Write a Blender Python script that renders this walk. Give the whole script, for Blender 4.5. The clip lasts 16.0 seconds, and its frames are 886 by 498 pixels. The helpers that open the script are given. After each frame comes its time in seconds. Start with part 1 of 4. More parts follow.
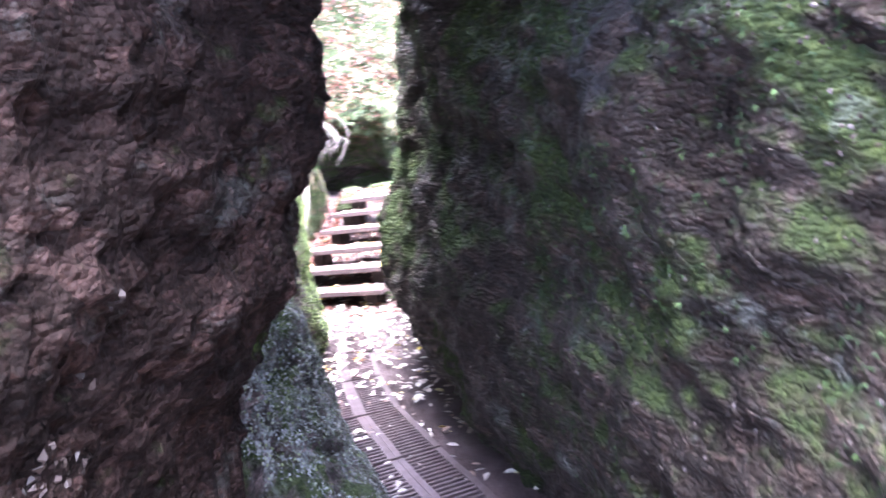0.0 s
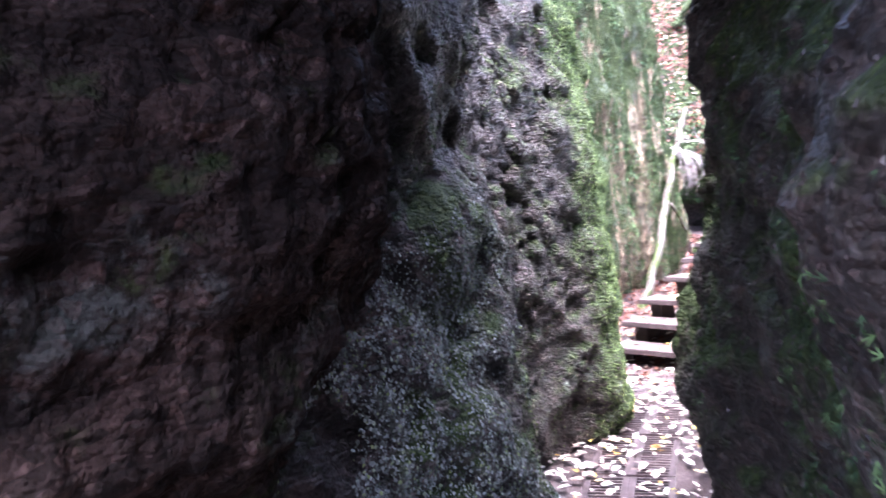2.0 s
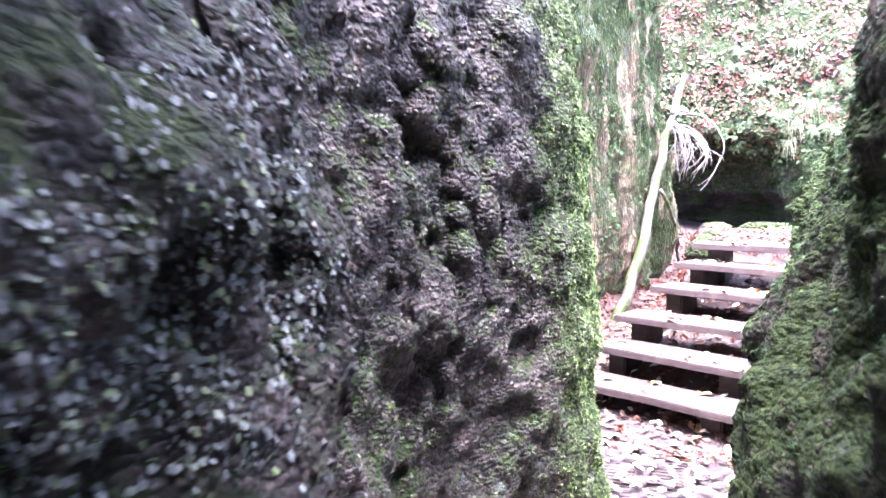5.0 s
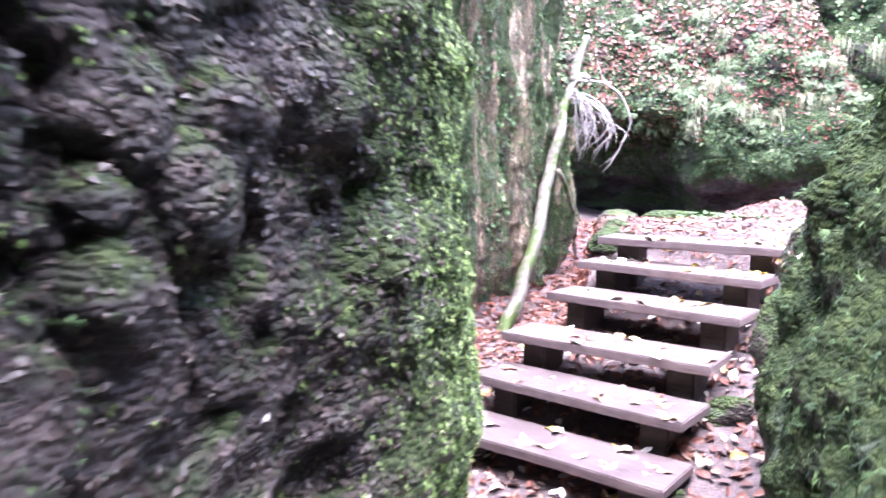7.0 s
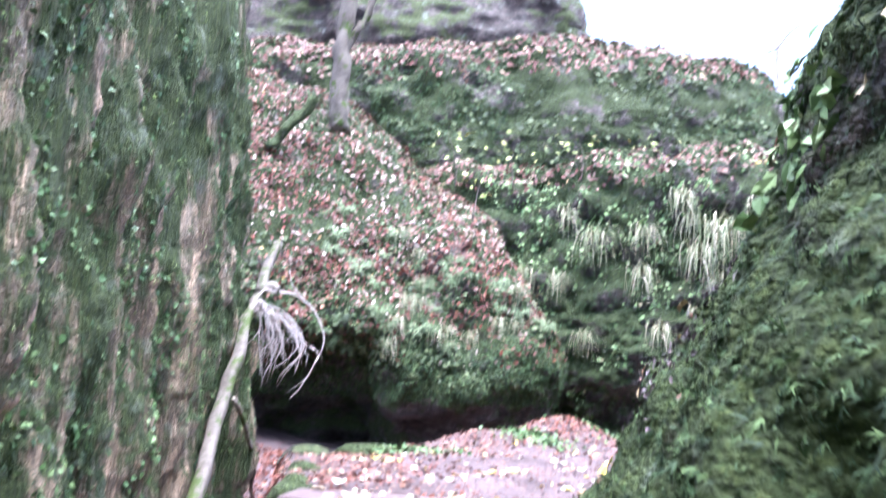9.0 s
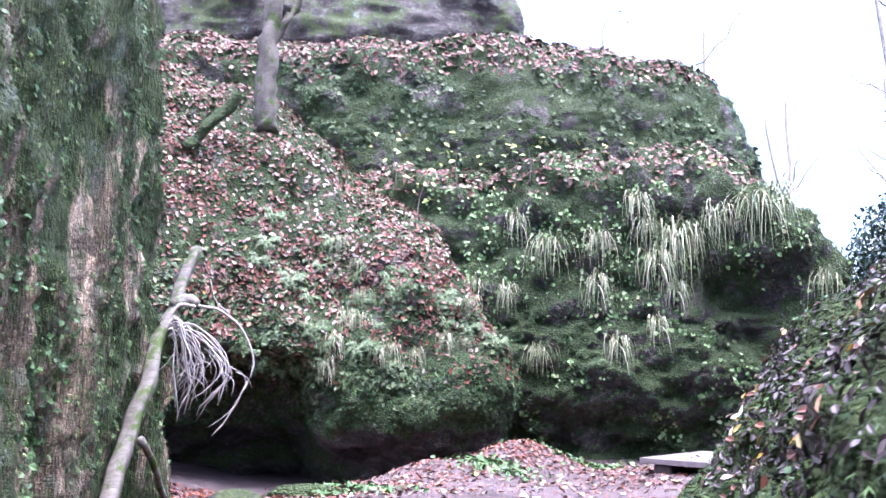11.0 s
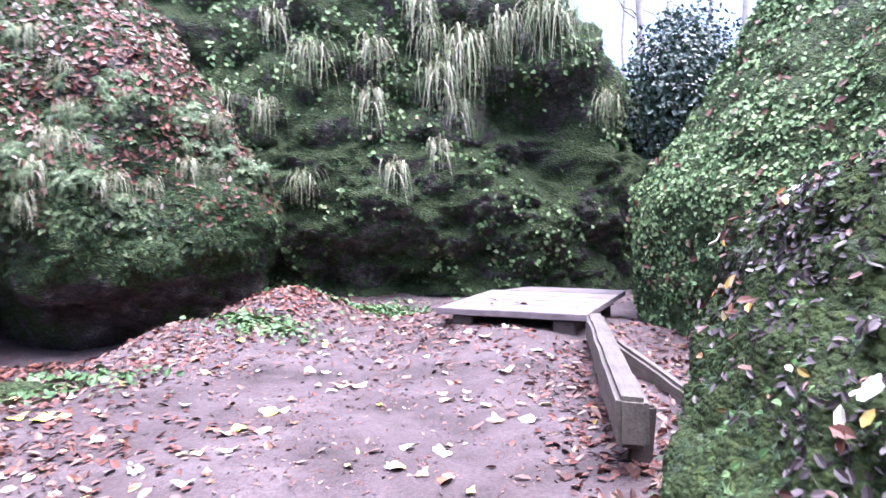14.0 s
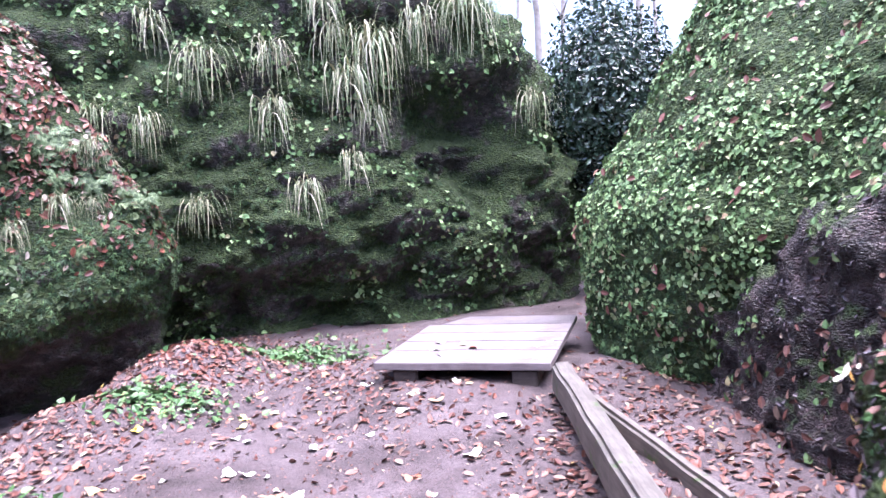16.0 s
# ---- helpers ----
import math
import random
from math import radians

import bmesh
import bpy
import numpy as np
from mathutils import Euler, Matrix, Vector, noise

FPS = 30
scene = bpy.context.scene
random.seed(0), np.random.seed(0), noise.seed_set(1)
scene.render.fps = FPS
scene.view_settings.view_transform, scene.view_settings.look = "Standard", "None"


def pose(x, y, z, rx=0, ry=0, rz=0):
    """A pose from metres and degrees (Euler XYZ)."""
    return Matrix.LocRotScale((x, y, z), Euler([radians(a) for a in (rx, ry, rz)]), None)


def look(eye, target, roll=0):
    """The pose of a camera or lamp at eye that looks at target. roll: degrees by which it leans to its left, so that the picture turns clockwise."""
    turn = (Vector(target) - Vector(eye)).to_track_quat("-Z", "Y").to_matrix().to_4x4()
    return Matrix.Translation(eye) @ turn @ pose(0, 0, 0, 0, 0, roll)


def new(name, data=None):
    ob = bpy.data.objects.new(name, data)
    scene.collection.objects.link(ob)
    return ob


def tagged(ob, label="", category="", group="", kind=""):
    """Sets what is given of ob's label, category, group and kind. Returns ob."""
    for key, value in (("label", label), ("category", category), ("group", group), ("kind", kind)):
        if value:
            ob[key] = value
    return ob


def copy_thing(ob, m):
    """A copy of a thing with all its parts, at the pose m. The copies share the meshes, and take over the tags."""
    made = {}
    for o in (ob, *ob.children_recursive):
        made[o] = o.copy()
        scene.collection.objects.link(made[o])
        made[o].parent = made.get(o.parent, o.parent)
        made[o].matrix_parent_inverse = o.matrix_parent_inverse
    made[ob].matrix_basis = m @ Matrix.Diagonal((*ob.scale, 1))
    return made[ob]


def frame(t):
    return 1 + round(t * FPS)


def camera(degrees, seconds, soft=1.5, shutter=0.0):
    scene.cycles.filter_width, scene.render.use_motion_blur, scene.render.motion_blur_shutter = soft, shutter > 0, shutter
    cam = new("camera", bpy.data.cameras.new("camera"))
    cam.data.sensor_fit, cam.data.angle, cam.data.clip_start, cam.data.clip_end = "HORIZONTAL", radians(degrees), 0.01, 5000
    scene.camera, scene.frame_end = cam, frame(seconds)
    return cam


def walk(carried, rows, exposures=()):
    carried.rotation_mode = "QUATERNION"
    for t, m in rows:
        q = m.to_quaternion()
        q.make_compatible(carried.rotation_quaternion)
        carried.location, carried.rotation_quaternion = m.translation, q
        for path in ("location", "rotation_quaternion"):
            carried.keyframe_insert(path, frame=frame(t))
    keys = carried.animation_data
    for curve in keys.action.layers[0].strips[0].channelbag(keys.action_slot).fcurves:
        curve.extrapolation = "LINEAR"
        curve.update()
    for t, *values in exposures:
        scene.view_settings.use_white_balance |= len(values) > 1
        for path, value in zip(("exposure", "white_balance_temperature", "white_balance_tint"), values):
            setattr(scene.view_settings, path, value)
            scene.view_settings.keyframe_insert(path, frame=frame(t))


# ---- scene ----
cam = camera(60.8, 16.0, 1.5, 0.45)
PATH = [
    (0, (0.346, 0.069, 1.729), (0.249, 2.044, 1.433), -7.7),
    (0.5, (0.543, 0.283, 1.75), (0.087, 2.214, 1.499), -3.2),
    (1, (0.648, 0.562, 1.736), (0.009, 2.451, 1.588), -3.5),
    (1.5, (0.714, 0.884, 1.745), (-0.114, 2.7, 1.615), -4.2),
    (2, (0.784, 1.117, 1.764), (-0.281, 2.805, 1.648), -5.3),
    (2.5, (0.717, 1.381, 1.754), (-0.493, 2.969, 1.632), -3.4),
    (3, (0.574, 1.691, 1.754), (-0.617, 3.292, 1.609), -1.7),
    (3.5, (0.412, 2.061, 1.772), (-0.836, 3.62, 1.654), -1.2),
    (4, (0.246, 2.443, 1.763), (-0.868, 4.1, 1.65), -2.5),
    (4.2, (0.182, 2.588, 1.743), (-0.864, 4.288, 1.62), -3.2),
    (6.3, (-0.391, 4.199, 1.614), (-1.334, 5.946, 1.37), 1.5),
    (6.5, (-0.442, 4.347, 1.607), (-1.337, 6.121, 1.376), 0.8),
    (7, (-0.521, 4.722, 1.602), (-1.239, 6.573, 1.36), 0.6),
    (7.5, (-0.573, 5.076, 1.648), (-1.117, 6.987, 1.416), 2.3),
    (8, (-0.637, 5.39, 1.689), (-0.951, 7.363, 1.598), 0.7),
    (8.5, (-0.639, 5.664, 1.718), (-0.726, 7.653, 1.907), 4.0),
    (9, (-0.66, 5.871, 1.743), (-0.627, 7.844, 2.064), 2.4),
    (9.2, (-0.697, 5.944, 1.754), (-0.607, 7.897, 2.175), 2.1),
    (11.5, (-0.823, 6.986, 1.784), (-0.517, 8.937, 2.1), 0.3),
    (12, (-0.786, 7.198, 1.768), (-0.313, 9.137, 1.89), 0.4),
    (12.5, (-0.811, 7.515, 1.75), (-0.224, 9.427, 1.745), -1.1),
    (13, (-0.844, 7.736, 1.901), (-0.167, 9.618, 1.876), -1.3),
    (13.5, (-0.825, 7.984, 1.953), (-0.046, 9.826, 1.918), -0.4),
    (14, (-0.789, 8.194, 2.025), (0.098, 9.983, 1.903), -0.5),
    (14.5, (-0.745, 8.417, 2.11), (0.265, 10.134, 1.931), -1.8),
    (15, (-0.665, 8.64, 2.182), (0.472, 10.272, 1.972), -0.6),
    (15.5, (-0.618, 8.816, 2.293), (0.477, 10.481, 2.118), -2.3),
    (16, (-0.559, 9.021, 2.337), (0.544, 10.681, 2.17), -3.8),
]
EXPOSURES = [(0, 4.4, 5500, 22), (0.5, 4.15, 5500, 22), (1.5, 3.8, 5500, 22), (4.2, 4.2, 5450, 24), (6.5, 3.62, 5400, 23), (7.5, 3.3, 5250, 21), (9, 2.85, 5200, 17), (11.5, 2.5, 5200, 23), (16, 2.38, 5300, 22)]
walk(cam, [(t, look(eye, target, roll)) for t, eye, target, roll in PATH], EXPOSURES)

# ---- light ----
world = bpy.data.worlds.new("sky")
world.use_nodes = True
scene.world = world
wn = world.node_tree.nodes
sky = wn.new("ShaderNodeTexSky")
sky.sky_type, sky.sun_disc = "NISHITA", False
sky.sun_elevation, sky.sun_rotation = radians(80), radians(150)
sky.air_density, sky.dust_density, sky.ozone_density = 1.0, 7.0, 0.4
wn["Background"].inputs["Strength"].default_value = 0.15
world.node_tree.links.new(sky.outputs["Color"], wn["Background"].inputs["Color"])
sun = new("sun", bpy.data.lights.new("sun", "SUN"))
sun.data.energy, sun.data.angle, sun.data.color = 1.7, radians(60), (1.0, 0.97, 0.93)
sun.matrix_world = look((2.2, 6.0, 20.0), (0.5, 9.0, 0.0))


# ---- materials ----
def mat(name, rough=0.8, spec=0.3):
    m = bpy.data.materials.new(name)
    m.use_nodes = True
    b = m.node_tree.nodes["Principled BSDF"]
    b.inputs["Roughness"].default_value = rough
    b.inputs["Specular IOR Level"].default_value = spec
    return m, m.node_tree, b


def nd(tree, kind, **inputs):
    n = tree.nodes.new(kind)
    for k, v in inputs.items():
        n.inputs[k.replace("_", " ")].default_value = v
    return n


def ramp(tree, src, stops):
    n = tree.nodes.new("ShaderNodeValToRGB")
    e = n.color_ramp.elements
    while len(e) < len(stops):
        e.new(0.5)
    for el, (p, c) in zip(e, stops):
        el.position, el.color = p, (c if len(c) == 4 else (*c, 1))
    tree.links.new(src, n.inputs[0])
    return n.outputs[0]


def coords(tree, stretch=(1, 1, 1)):
    c = tree.nodes.new("ShaderNodeTexCoord")
    m = tree.nodes.new("ShaderNodeMapping")
    m.inputs["Scale"].default_value = stretch
    tree.links.new(c.outputs["Object"], m.inputs[0])
    return m.outputs[0]


def ntex(tree, vec, scale, detail=6.0, rough=0.6):
    n = nd(tree, "ShaderNodeTexNoise", Scale=scale, Detail=detail, Roughness=rough)
    tree.links.new(vec, n.inputs["Vector"])
    return n.outputs["Fac"]


def mixc(tree, fac, a, b, mode="MIX"):
    n = tree.nodes.new("ShaderNodeMix")
    n.data_type, n.blend_type = "RGBA", mode
    for sock, v in ((n.inputs[0], fac), (n.inputs[6], a), (n.inputs[7], b)):
        if isinstance(v, bpy.types.NodeSocket):
            tree.links.new(v, sock)
        else:
            sock.default_value = v if isinstance(v, float) else (*v, 1)
    return n.outputs[2]


def mathn(tree, op, a, b=0.0):
    n = tree.nodes.new("ShaderNodeMath")
    n.operation = op
    for sock, v in ((n.inputs[0], a), (n.inputs[1], b)):
        if isinstance(v, bpy.types.NodeSocket):
            tree.links.new(v, sock)
        else:
            sock.default_value = v
    return n.outputs[0]


def bump(tree, bsdf, h, strength=0.6, dist=0.02):
    n = nd(tree, "ShaderNodeBump", Strength=strength, Distance=dist)
    tree.links.new(h, n.inputs["Height"])
    tree.links.new(n.outputs[0], bsdf.inputs["Normal"])


BLACK, WHITE = (0, 0, 0), (1, 1, 1)


def rock_mat(name, rocks, mosses, cover, stretch=(1, 1, 1), scale=1.0, rough=0.65, lichen=0.0, grow=None, spec=0.4):
    """Conglomerate rock with a moss coat; cover 0..1 is how much of it the moss takes."""
    m, t, b = mat(name, rough, spec)
    v = coords(t, stretch)
    plain = coords(t)
    base = ramp(t, ntex(t, v, 3.0 * scale, 8, 0.65), [(0.3, rocks[0]), (0.5, rocks[1]), (0.72, rocks[2])])
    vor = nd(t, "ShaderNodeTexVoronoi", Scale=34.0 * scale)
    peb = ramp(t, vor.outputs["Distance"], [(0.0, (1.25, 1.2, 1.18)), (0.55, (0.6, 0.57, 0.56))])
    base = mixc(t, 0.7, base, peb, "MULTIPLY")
    clast = nd(t, "ShaderNodeTexVoronoi", Scale=15.0 * scale)
    wob = nd(t, "ShaderNodeTexNoise", Scale=22.0, Detail=3.0)
    t.links.new(plain, wob.inputs["Vector"])
    bent = nd(t, "ShaderNodeVectorMath")
    bent.operation = "MULTIPLY_ADD"
    t.links.new(wob.outputs["Color"], bent.inputs[0])
    bent.inputs[1].default_value = (0.025, 0.025, 0.025)
    t.links.new(coords(t, (stretch[0], stretch[1], stretch[2] * 1.7)), bent.inputs[2])
    t.links.new(bent.outputs[0], clast.inputs["Vector"])
    t.links.new(bent.outputs[0], vor.inputs["Vector"])
    tone = ramp(t, clast.outputs["Color"], [(0.2, (0.5, 0.47, 0.47)), (0.55, (0.95, 0.95, 0.95)), (0.8, (2.1, 1.95, 1.95))])
    base = mixc(t, 0.75, base, tone, "MULTIPLY")
    grit = nd(t, "ShaderNodeTexVoronoi", Scale=95.0 * scale)
    t.links.new(plain, grit.inputs["Vector"])
    base = mixc(t, 0.4, base, ramp(t, grit.outputs["Color"], [(0.25, (0.55, 0.53, 0.53)), (0.6, (1.0, 1.0, 1.0)), (0.85, (1.9, 1.85, 1.9))]), "MULTIPLY")
    moss = ramp(t, ntex(t, v, 30.0 * scale, 5, 0.7), [(0.3, mosses[0]), (0.5, mosses[1]), (0.72, mosses[2])])
    geo = t.nodes.new("ShaderNodeNewGeometry")
    sep = t.nodes.new("ShaderNodeSeparateXYZ")
    t.links.new(geo.outputs["Normal"], sep.inputs[0])
    patch = mathn(t, "ADD", ntex(t, v, 1.6 * scale, 9, 0.68), mathn(t, "MULTIPLY", sep.outputs[2], 0.16))
    if grow:
        # the moss thickens from the dim passage out into the open
        where = t.nodes.new("ShaderNodeSeparateXYZ")
        t.links.new(plain, where.inputs[0])
        rise = nd(t, "ShaderNodeMapRange")
        for k, val in enumerate((grow[0], grow[1], 0.0, grow[2])):
            rise.inputs[1 + k].default_value = val
        t.links.new(where.outputs[1], rise.inputs[0])
        patch = mathn(t, "ADD", patch, rise.outputs[0])
    edge = 0.5 + (0.5 - cover) * 0.42
    mask = ramp(t, patch, [(edge - 0.045, BLACK), (edge + 0.045, WHITE)])
    col = mixc(t, mask, base, moss)
    if lichen:
        lm = ramp(t, ntex(t, plain, 4.5, 9, 0.75), [(0.56, BLACK), (0.66, (lichen, lichen, lichen))])
        col = mixc(t, lm, col, (0.36, 0.4, 0.37))
    t.links.new(col, b.inputs["Base Color"])
    h = mathn(t, "ADD", mathn(t, "MULTIPLY", ntex(t, plain, 26.0, 8, 0.72), 0.9), mathn(t, "MULTIPLY", vor.outputs["Distance"], -0.8))
    h = mathn(t, "ADD", h, mathn(t, "MULTIPLY", grit.outputs["Distance"], -0.35))
    bump(t, b, h, 1.0, 0.045)
    rr = ramp(t, mask, [(0.0, (rough - 0.2,) * 3), (1.0, (0.9,) * 3)])
    t.links.new(rr, b.inputs["Roughness"])
    return m


RED = [(0.013, 0.008, 0.007), (0.033, 0.021, 0.018), (0.08, 0.055, 0.048)]
GREY = [(0.03, 0.027, 0.026), (0.075, 0.065, 0.06), (0.17, 0.15, 0.14)]
TAN = [(0.1, 0.075, 0.05), (0.36, 0.29, 0.2), (0.58, 0.5, 0.38)]
MOSS = [(0.016, 0.027, 0.009), (0.042, 0.064, 0.019), (0.1, 0.135, 0.04)]
SAGE = [(0.026, 0.038, 0.014), (0.07, 0.092, 0.034), (0.155, 0.185, 0.075)]
DEEP = [(0.012, 0.021, 0.008), (0.034, 0.052, 0.015), (0.08, 0.11, 0.03)]
FRESH = [(0.05, 0.1, 0.02), (0.12, 0.22, 0.04), (0.26, 0.38, 0.1)]

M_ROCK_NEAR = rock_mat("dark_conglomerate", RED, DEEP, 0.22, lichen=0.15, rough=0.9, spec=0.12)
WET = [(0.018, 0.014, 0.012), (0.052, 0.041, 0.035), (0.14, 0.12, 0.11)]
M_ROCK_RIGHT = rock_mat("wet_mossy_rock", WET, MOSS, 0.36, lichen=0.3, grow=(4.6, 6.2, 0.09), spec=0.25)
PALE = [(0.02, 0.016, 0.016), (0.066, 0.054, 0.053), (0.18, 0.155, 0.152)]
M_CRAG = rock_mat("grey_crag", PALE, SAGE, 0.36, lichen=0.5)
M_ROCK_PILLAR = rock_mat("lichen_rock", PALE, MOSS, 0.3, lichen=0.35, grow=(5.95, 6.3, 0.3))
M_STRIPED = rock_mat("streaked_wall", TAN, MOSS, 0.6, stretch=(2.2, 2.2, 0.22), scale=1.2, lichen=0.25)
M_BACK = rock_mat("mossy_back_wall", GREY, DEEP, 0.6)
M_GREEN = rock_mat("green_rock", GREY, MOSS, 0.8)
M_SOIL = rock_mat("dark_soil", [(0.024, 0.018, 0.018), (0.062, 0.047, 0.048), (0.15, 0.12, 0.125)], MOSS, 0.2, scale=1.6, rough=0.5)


def ground_mat():
    m, t, b = mat("packed_earth", 0.75, 0.35)
    v = coords(t)
    c = ramp(t, ntex(t, v, 2.2, 9, 0.65), [(0.3, (0.04, 0.028, 0.028)), (0.5, (0.088, 0.066, 0.068)), (0.7, (0.14, 0.113, 0.116))])
    g = ramp(t, ntex(t, v, 70.0, 4, 0.7), [(0.35, (0.55, 0.5, 0.5)), (0.62, (1.25, 1.2, 1.2))])
    t.links.new(mixc(t, 0.8, c, g, "MULTIPLY"), b.inputs["Base Color"])
    bump(t, b, mathn(t, "ADD", ntex(t, v, 9.0, 8, 0.7), ntex(t, v, 90.0, 3)), 0.7, 0.02)
    return m


M_GROUND = ground_mat()


def leaf_mat(name, stops, rough=0.5):
    m, t, b = mat(name, rough, 0.4)
    geo = t.nodes.new("ShaderNodeNewGeometry")
    c = ramp(t, geo.outputs["Random Per Island"], stops)
    v = coords(t)
    c = mixc(t, 0.5, c, ramp(t, ntex(t, v, 60.0, 3), [(0.3, (0.6, 0.6, 0.6)), (0.7, (1.2, 1.2, 1.2))]), "MULTIPLY")
    t.links.new(c, b.inputs["Base Color"])
    return m


M_LITTER = leaf_mat("fallen_leaves", [(0.0, (0.06, 0.022, 0.017)), (0.35, (0.13, 0.048, 0.036)), (0.6, (0.2, 0.09, 0.068)), (0.82, (0.22, 0.125, 0.092)), (0.97, (0.3, 0.23, 0.175)), (1.0, (0.4, 0.28, 0.08))])
M_RED = leaf_mat("red_leaves", [(0.0, (0.055, 0.018, 0.013)), (0.5, (0.14, 0.045, 0.03)), (0.85, (0.2, 0.062, 0.038)), (1.0, (0.28, 0.13, 0.08))])
M_IVY = leaf_mat("ivy_leaves", [(0.0, (0.075, 0.14, 0.05)), (0.3, (0.14, 0.23, 0.08)), (0.65, (0.23, 0.34, 0.13)), (0.93, (0.32, 0.41, 0.2)), (1.0, (0.27, 0.19, 0.11))], 0.6)
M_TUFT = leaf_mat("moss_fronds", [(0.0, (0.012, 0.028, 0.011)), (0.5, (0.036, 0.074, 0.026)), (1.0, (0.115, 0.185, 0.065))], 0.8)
M_BRIGHT = leaf_mat("bright_moss", [(0.0, (0.1, 0.16, 0.035)), (0.5, (0.23, 0.34, 0.095)), (1.0, (0.42, 0.53, 0.23))], 0.8)
M_GRASS = leaf_mat("grass_blades", [(0.0, (0.07, 0.11, 0.045)), (0.45, (0.25, 0.28, 0.15)), (0.75, (0.48, 0.44, 0.29)), (1.0, (0.66, 0.6, 0.48))], 0.5)
M_FERN = leaf_mat("fern_fronds", [(0.0, (0.02, 0.036, 0.011)), (0.6, (0.055, 0.085, 0.028)), (1.0, (0.12, 0.155, 0.065))], 0.6)
M_WEED = leaf_mat("weed_leaves", [(0.0, (0.035, 0.08, 0.022)), (0.6, (0.075, 0.145, 0.045)), (1.0, (0.15, 0.225, 0.085))], 0.45)
M_CRUST = leaf_mat("rotting_leaves", [(0.0, (0.02, 0.015, 0.016)), (0.5, (0.06, 0.045, 0.05)), (0.8, (0.12, 0.09, 0.1)), (0.95, (0.15, 0.12, 0.13)), (1.0, (0.2, 0.08, 0.04))], 0.5)
M_CHIP = leaf_mat("conglomerate_chips", [(0.0, (0.014, 0.010, 0.009)), (0.5, (0.04, 0.028, 0.024)), (0.85, (0.075, 0.056, 0.05)), (0.97, (0.13, 0.11, 0.105)), (1.0, (0.2, 0.18, 0.18))], 0.5)
M_LICHEN = leaf_mat("lichen_flakes", [(0.0, (0.1, 0.11, 0.1)), (0.5, (0.24, 0.26, 0.26)), (0.8, (0.36, 0.39, 0.4)), (1.0, (0.24, 0.3, 0.12))], 0.85)
M_MIXED = leaf_mat("mixed_fallen_leaves", [(0.0, (0.07, 0.03, 0.025)), (0.35, (0.16, 0.06, 0.035)), (0.5, (0.2, 0.17, 0.19)), (0.65, (0.4, 0.36, 0.34)), (0.8, (0.42, 0.3, 0.05)), (0.9, (0.3, 0.11, 0.03)), (1.0, (0.6, 0.56, 0.5))])
M_FROND = leaf_mat("pale_fern_fronds", [(0.0, (0.04, 0.065, 0.025)), (0.6, (0.095, 0.14, 0.055)), (1.0, (0.19, 0.24, 0.12))], 0.6)
M_TANLEAF = leaf_mat("bleached_leaves", [(0.0, (0.14, 0.085, 0.065)), (0.5, (0.3, 0.22, 0.18)), (1.0, (0.5, 0.43, 0.37))])
M_HOLLY = leaf_mat("holly_leaves", [(0.0, (0.015, 0.03, 0.02)), (0.7, (0.04, 0.07, 0.045)), (1.0, (0.09, 0.13, 0.09))], 0.24)
M_HOLLY.node_tree.nodes["Principled BSDF"].inputs["Specular IOR Level"].default_value = 0.8


def wood_mat(name, a, c, rough=0.55, spec=0.4, moss=0.0):
    m, t, b = mat(name, rough, spec)
    oi = t.nodes.new("ShaderNodeObjectInfo")
    v = coords(t, (1.2, 14, 14))
    g = ramp(t, ntex(t, v, 3.0, 8, 0.7), [(0.3, a), (0.7, c)])
    tone = ramp(t, oi.outputs["Random"], [(0.0, (0.8, 0.78, 0.8)), (1.0, (1.15, 1.1, 1.1))])
    g = mixc(t, 1.0, g, tone, "MULTIPLY")
    p = coords(t)
    dirt = ramp(t, ntex(t, p, 3.5, 8, 0.7), [(0.45, WHITE), (0.7, (0.45, 0.42, 0.42))])
    g = mixc(t, 0.8, g, dirt, "MULTIPLY")
    if moss:
        g = mixc(t, ramp(t, ntex(t, p, 5.0, 8, 0.7), [(0.62 - moss * 0.2, BLACK), (0.68 - moss * 0.2, WHITE)]), g, (0.06, 0.085, 0.025))
    t.links.new(g, b.inputs["Base Color"])
    bump(t, b, ntex(t, v, 6.0, 6), 0.4, 0.006)
    return m


M_TREAD = wood_mat("wet_tread_board", (0.085, 0.064, 0.065), (0.18, 0.145, 0.15), 0.35, 0.5)
M_DECK = wood_mat("weathered_deck_board", (0.14, 0.118, 0.122), (0.25, 0.22, 0.226), 0.5, 0.4)
M_BEAM = wood_mat("mossy_beam", (0.065, 0.055, 0.045), (0.17, 0.15, 0.13), 0.7, 0.5, 0.12)
M_BLOCK = wood_mat("dark_support", (0.035, 0.028, 0.026), (0.08, 0.065, 0.06), 0.8)
M_BARK = wood_mat("pale_mossy_bark", (0.1, 0.09, 0.075), (0.25, 0.23, 0.2), 0.8, 0.2, 0.62)
M_TWIG = wood_mat("bleached_twig", (0.3, 0.28, 0.26), (0.5, 0.47, 0.45), 0.7, 0.3)
# bark of the far trees, its colour lightened to carry the haze
M_HAZETREE = wood_mat("hazed_forest_bark", (0.3, 0.28, 0.25), (0.45, 0.42, 0.38), 0.9, 0.2)
M_TREE = wood_mat("forest_bark", (0.1, 0.09, 0.075), (0.2, 0.18, 0.15), 0.9, 0.2, 0.4)


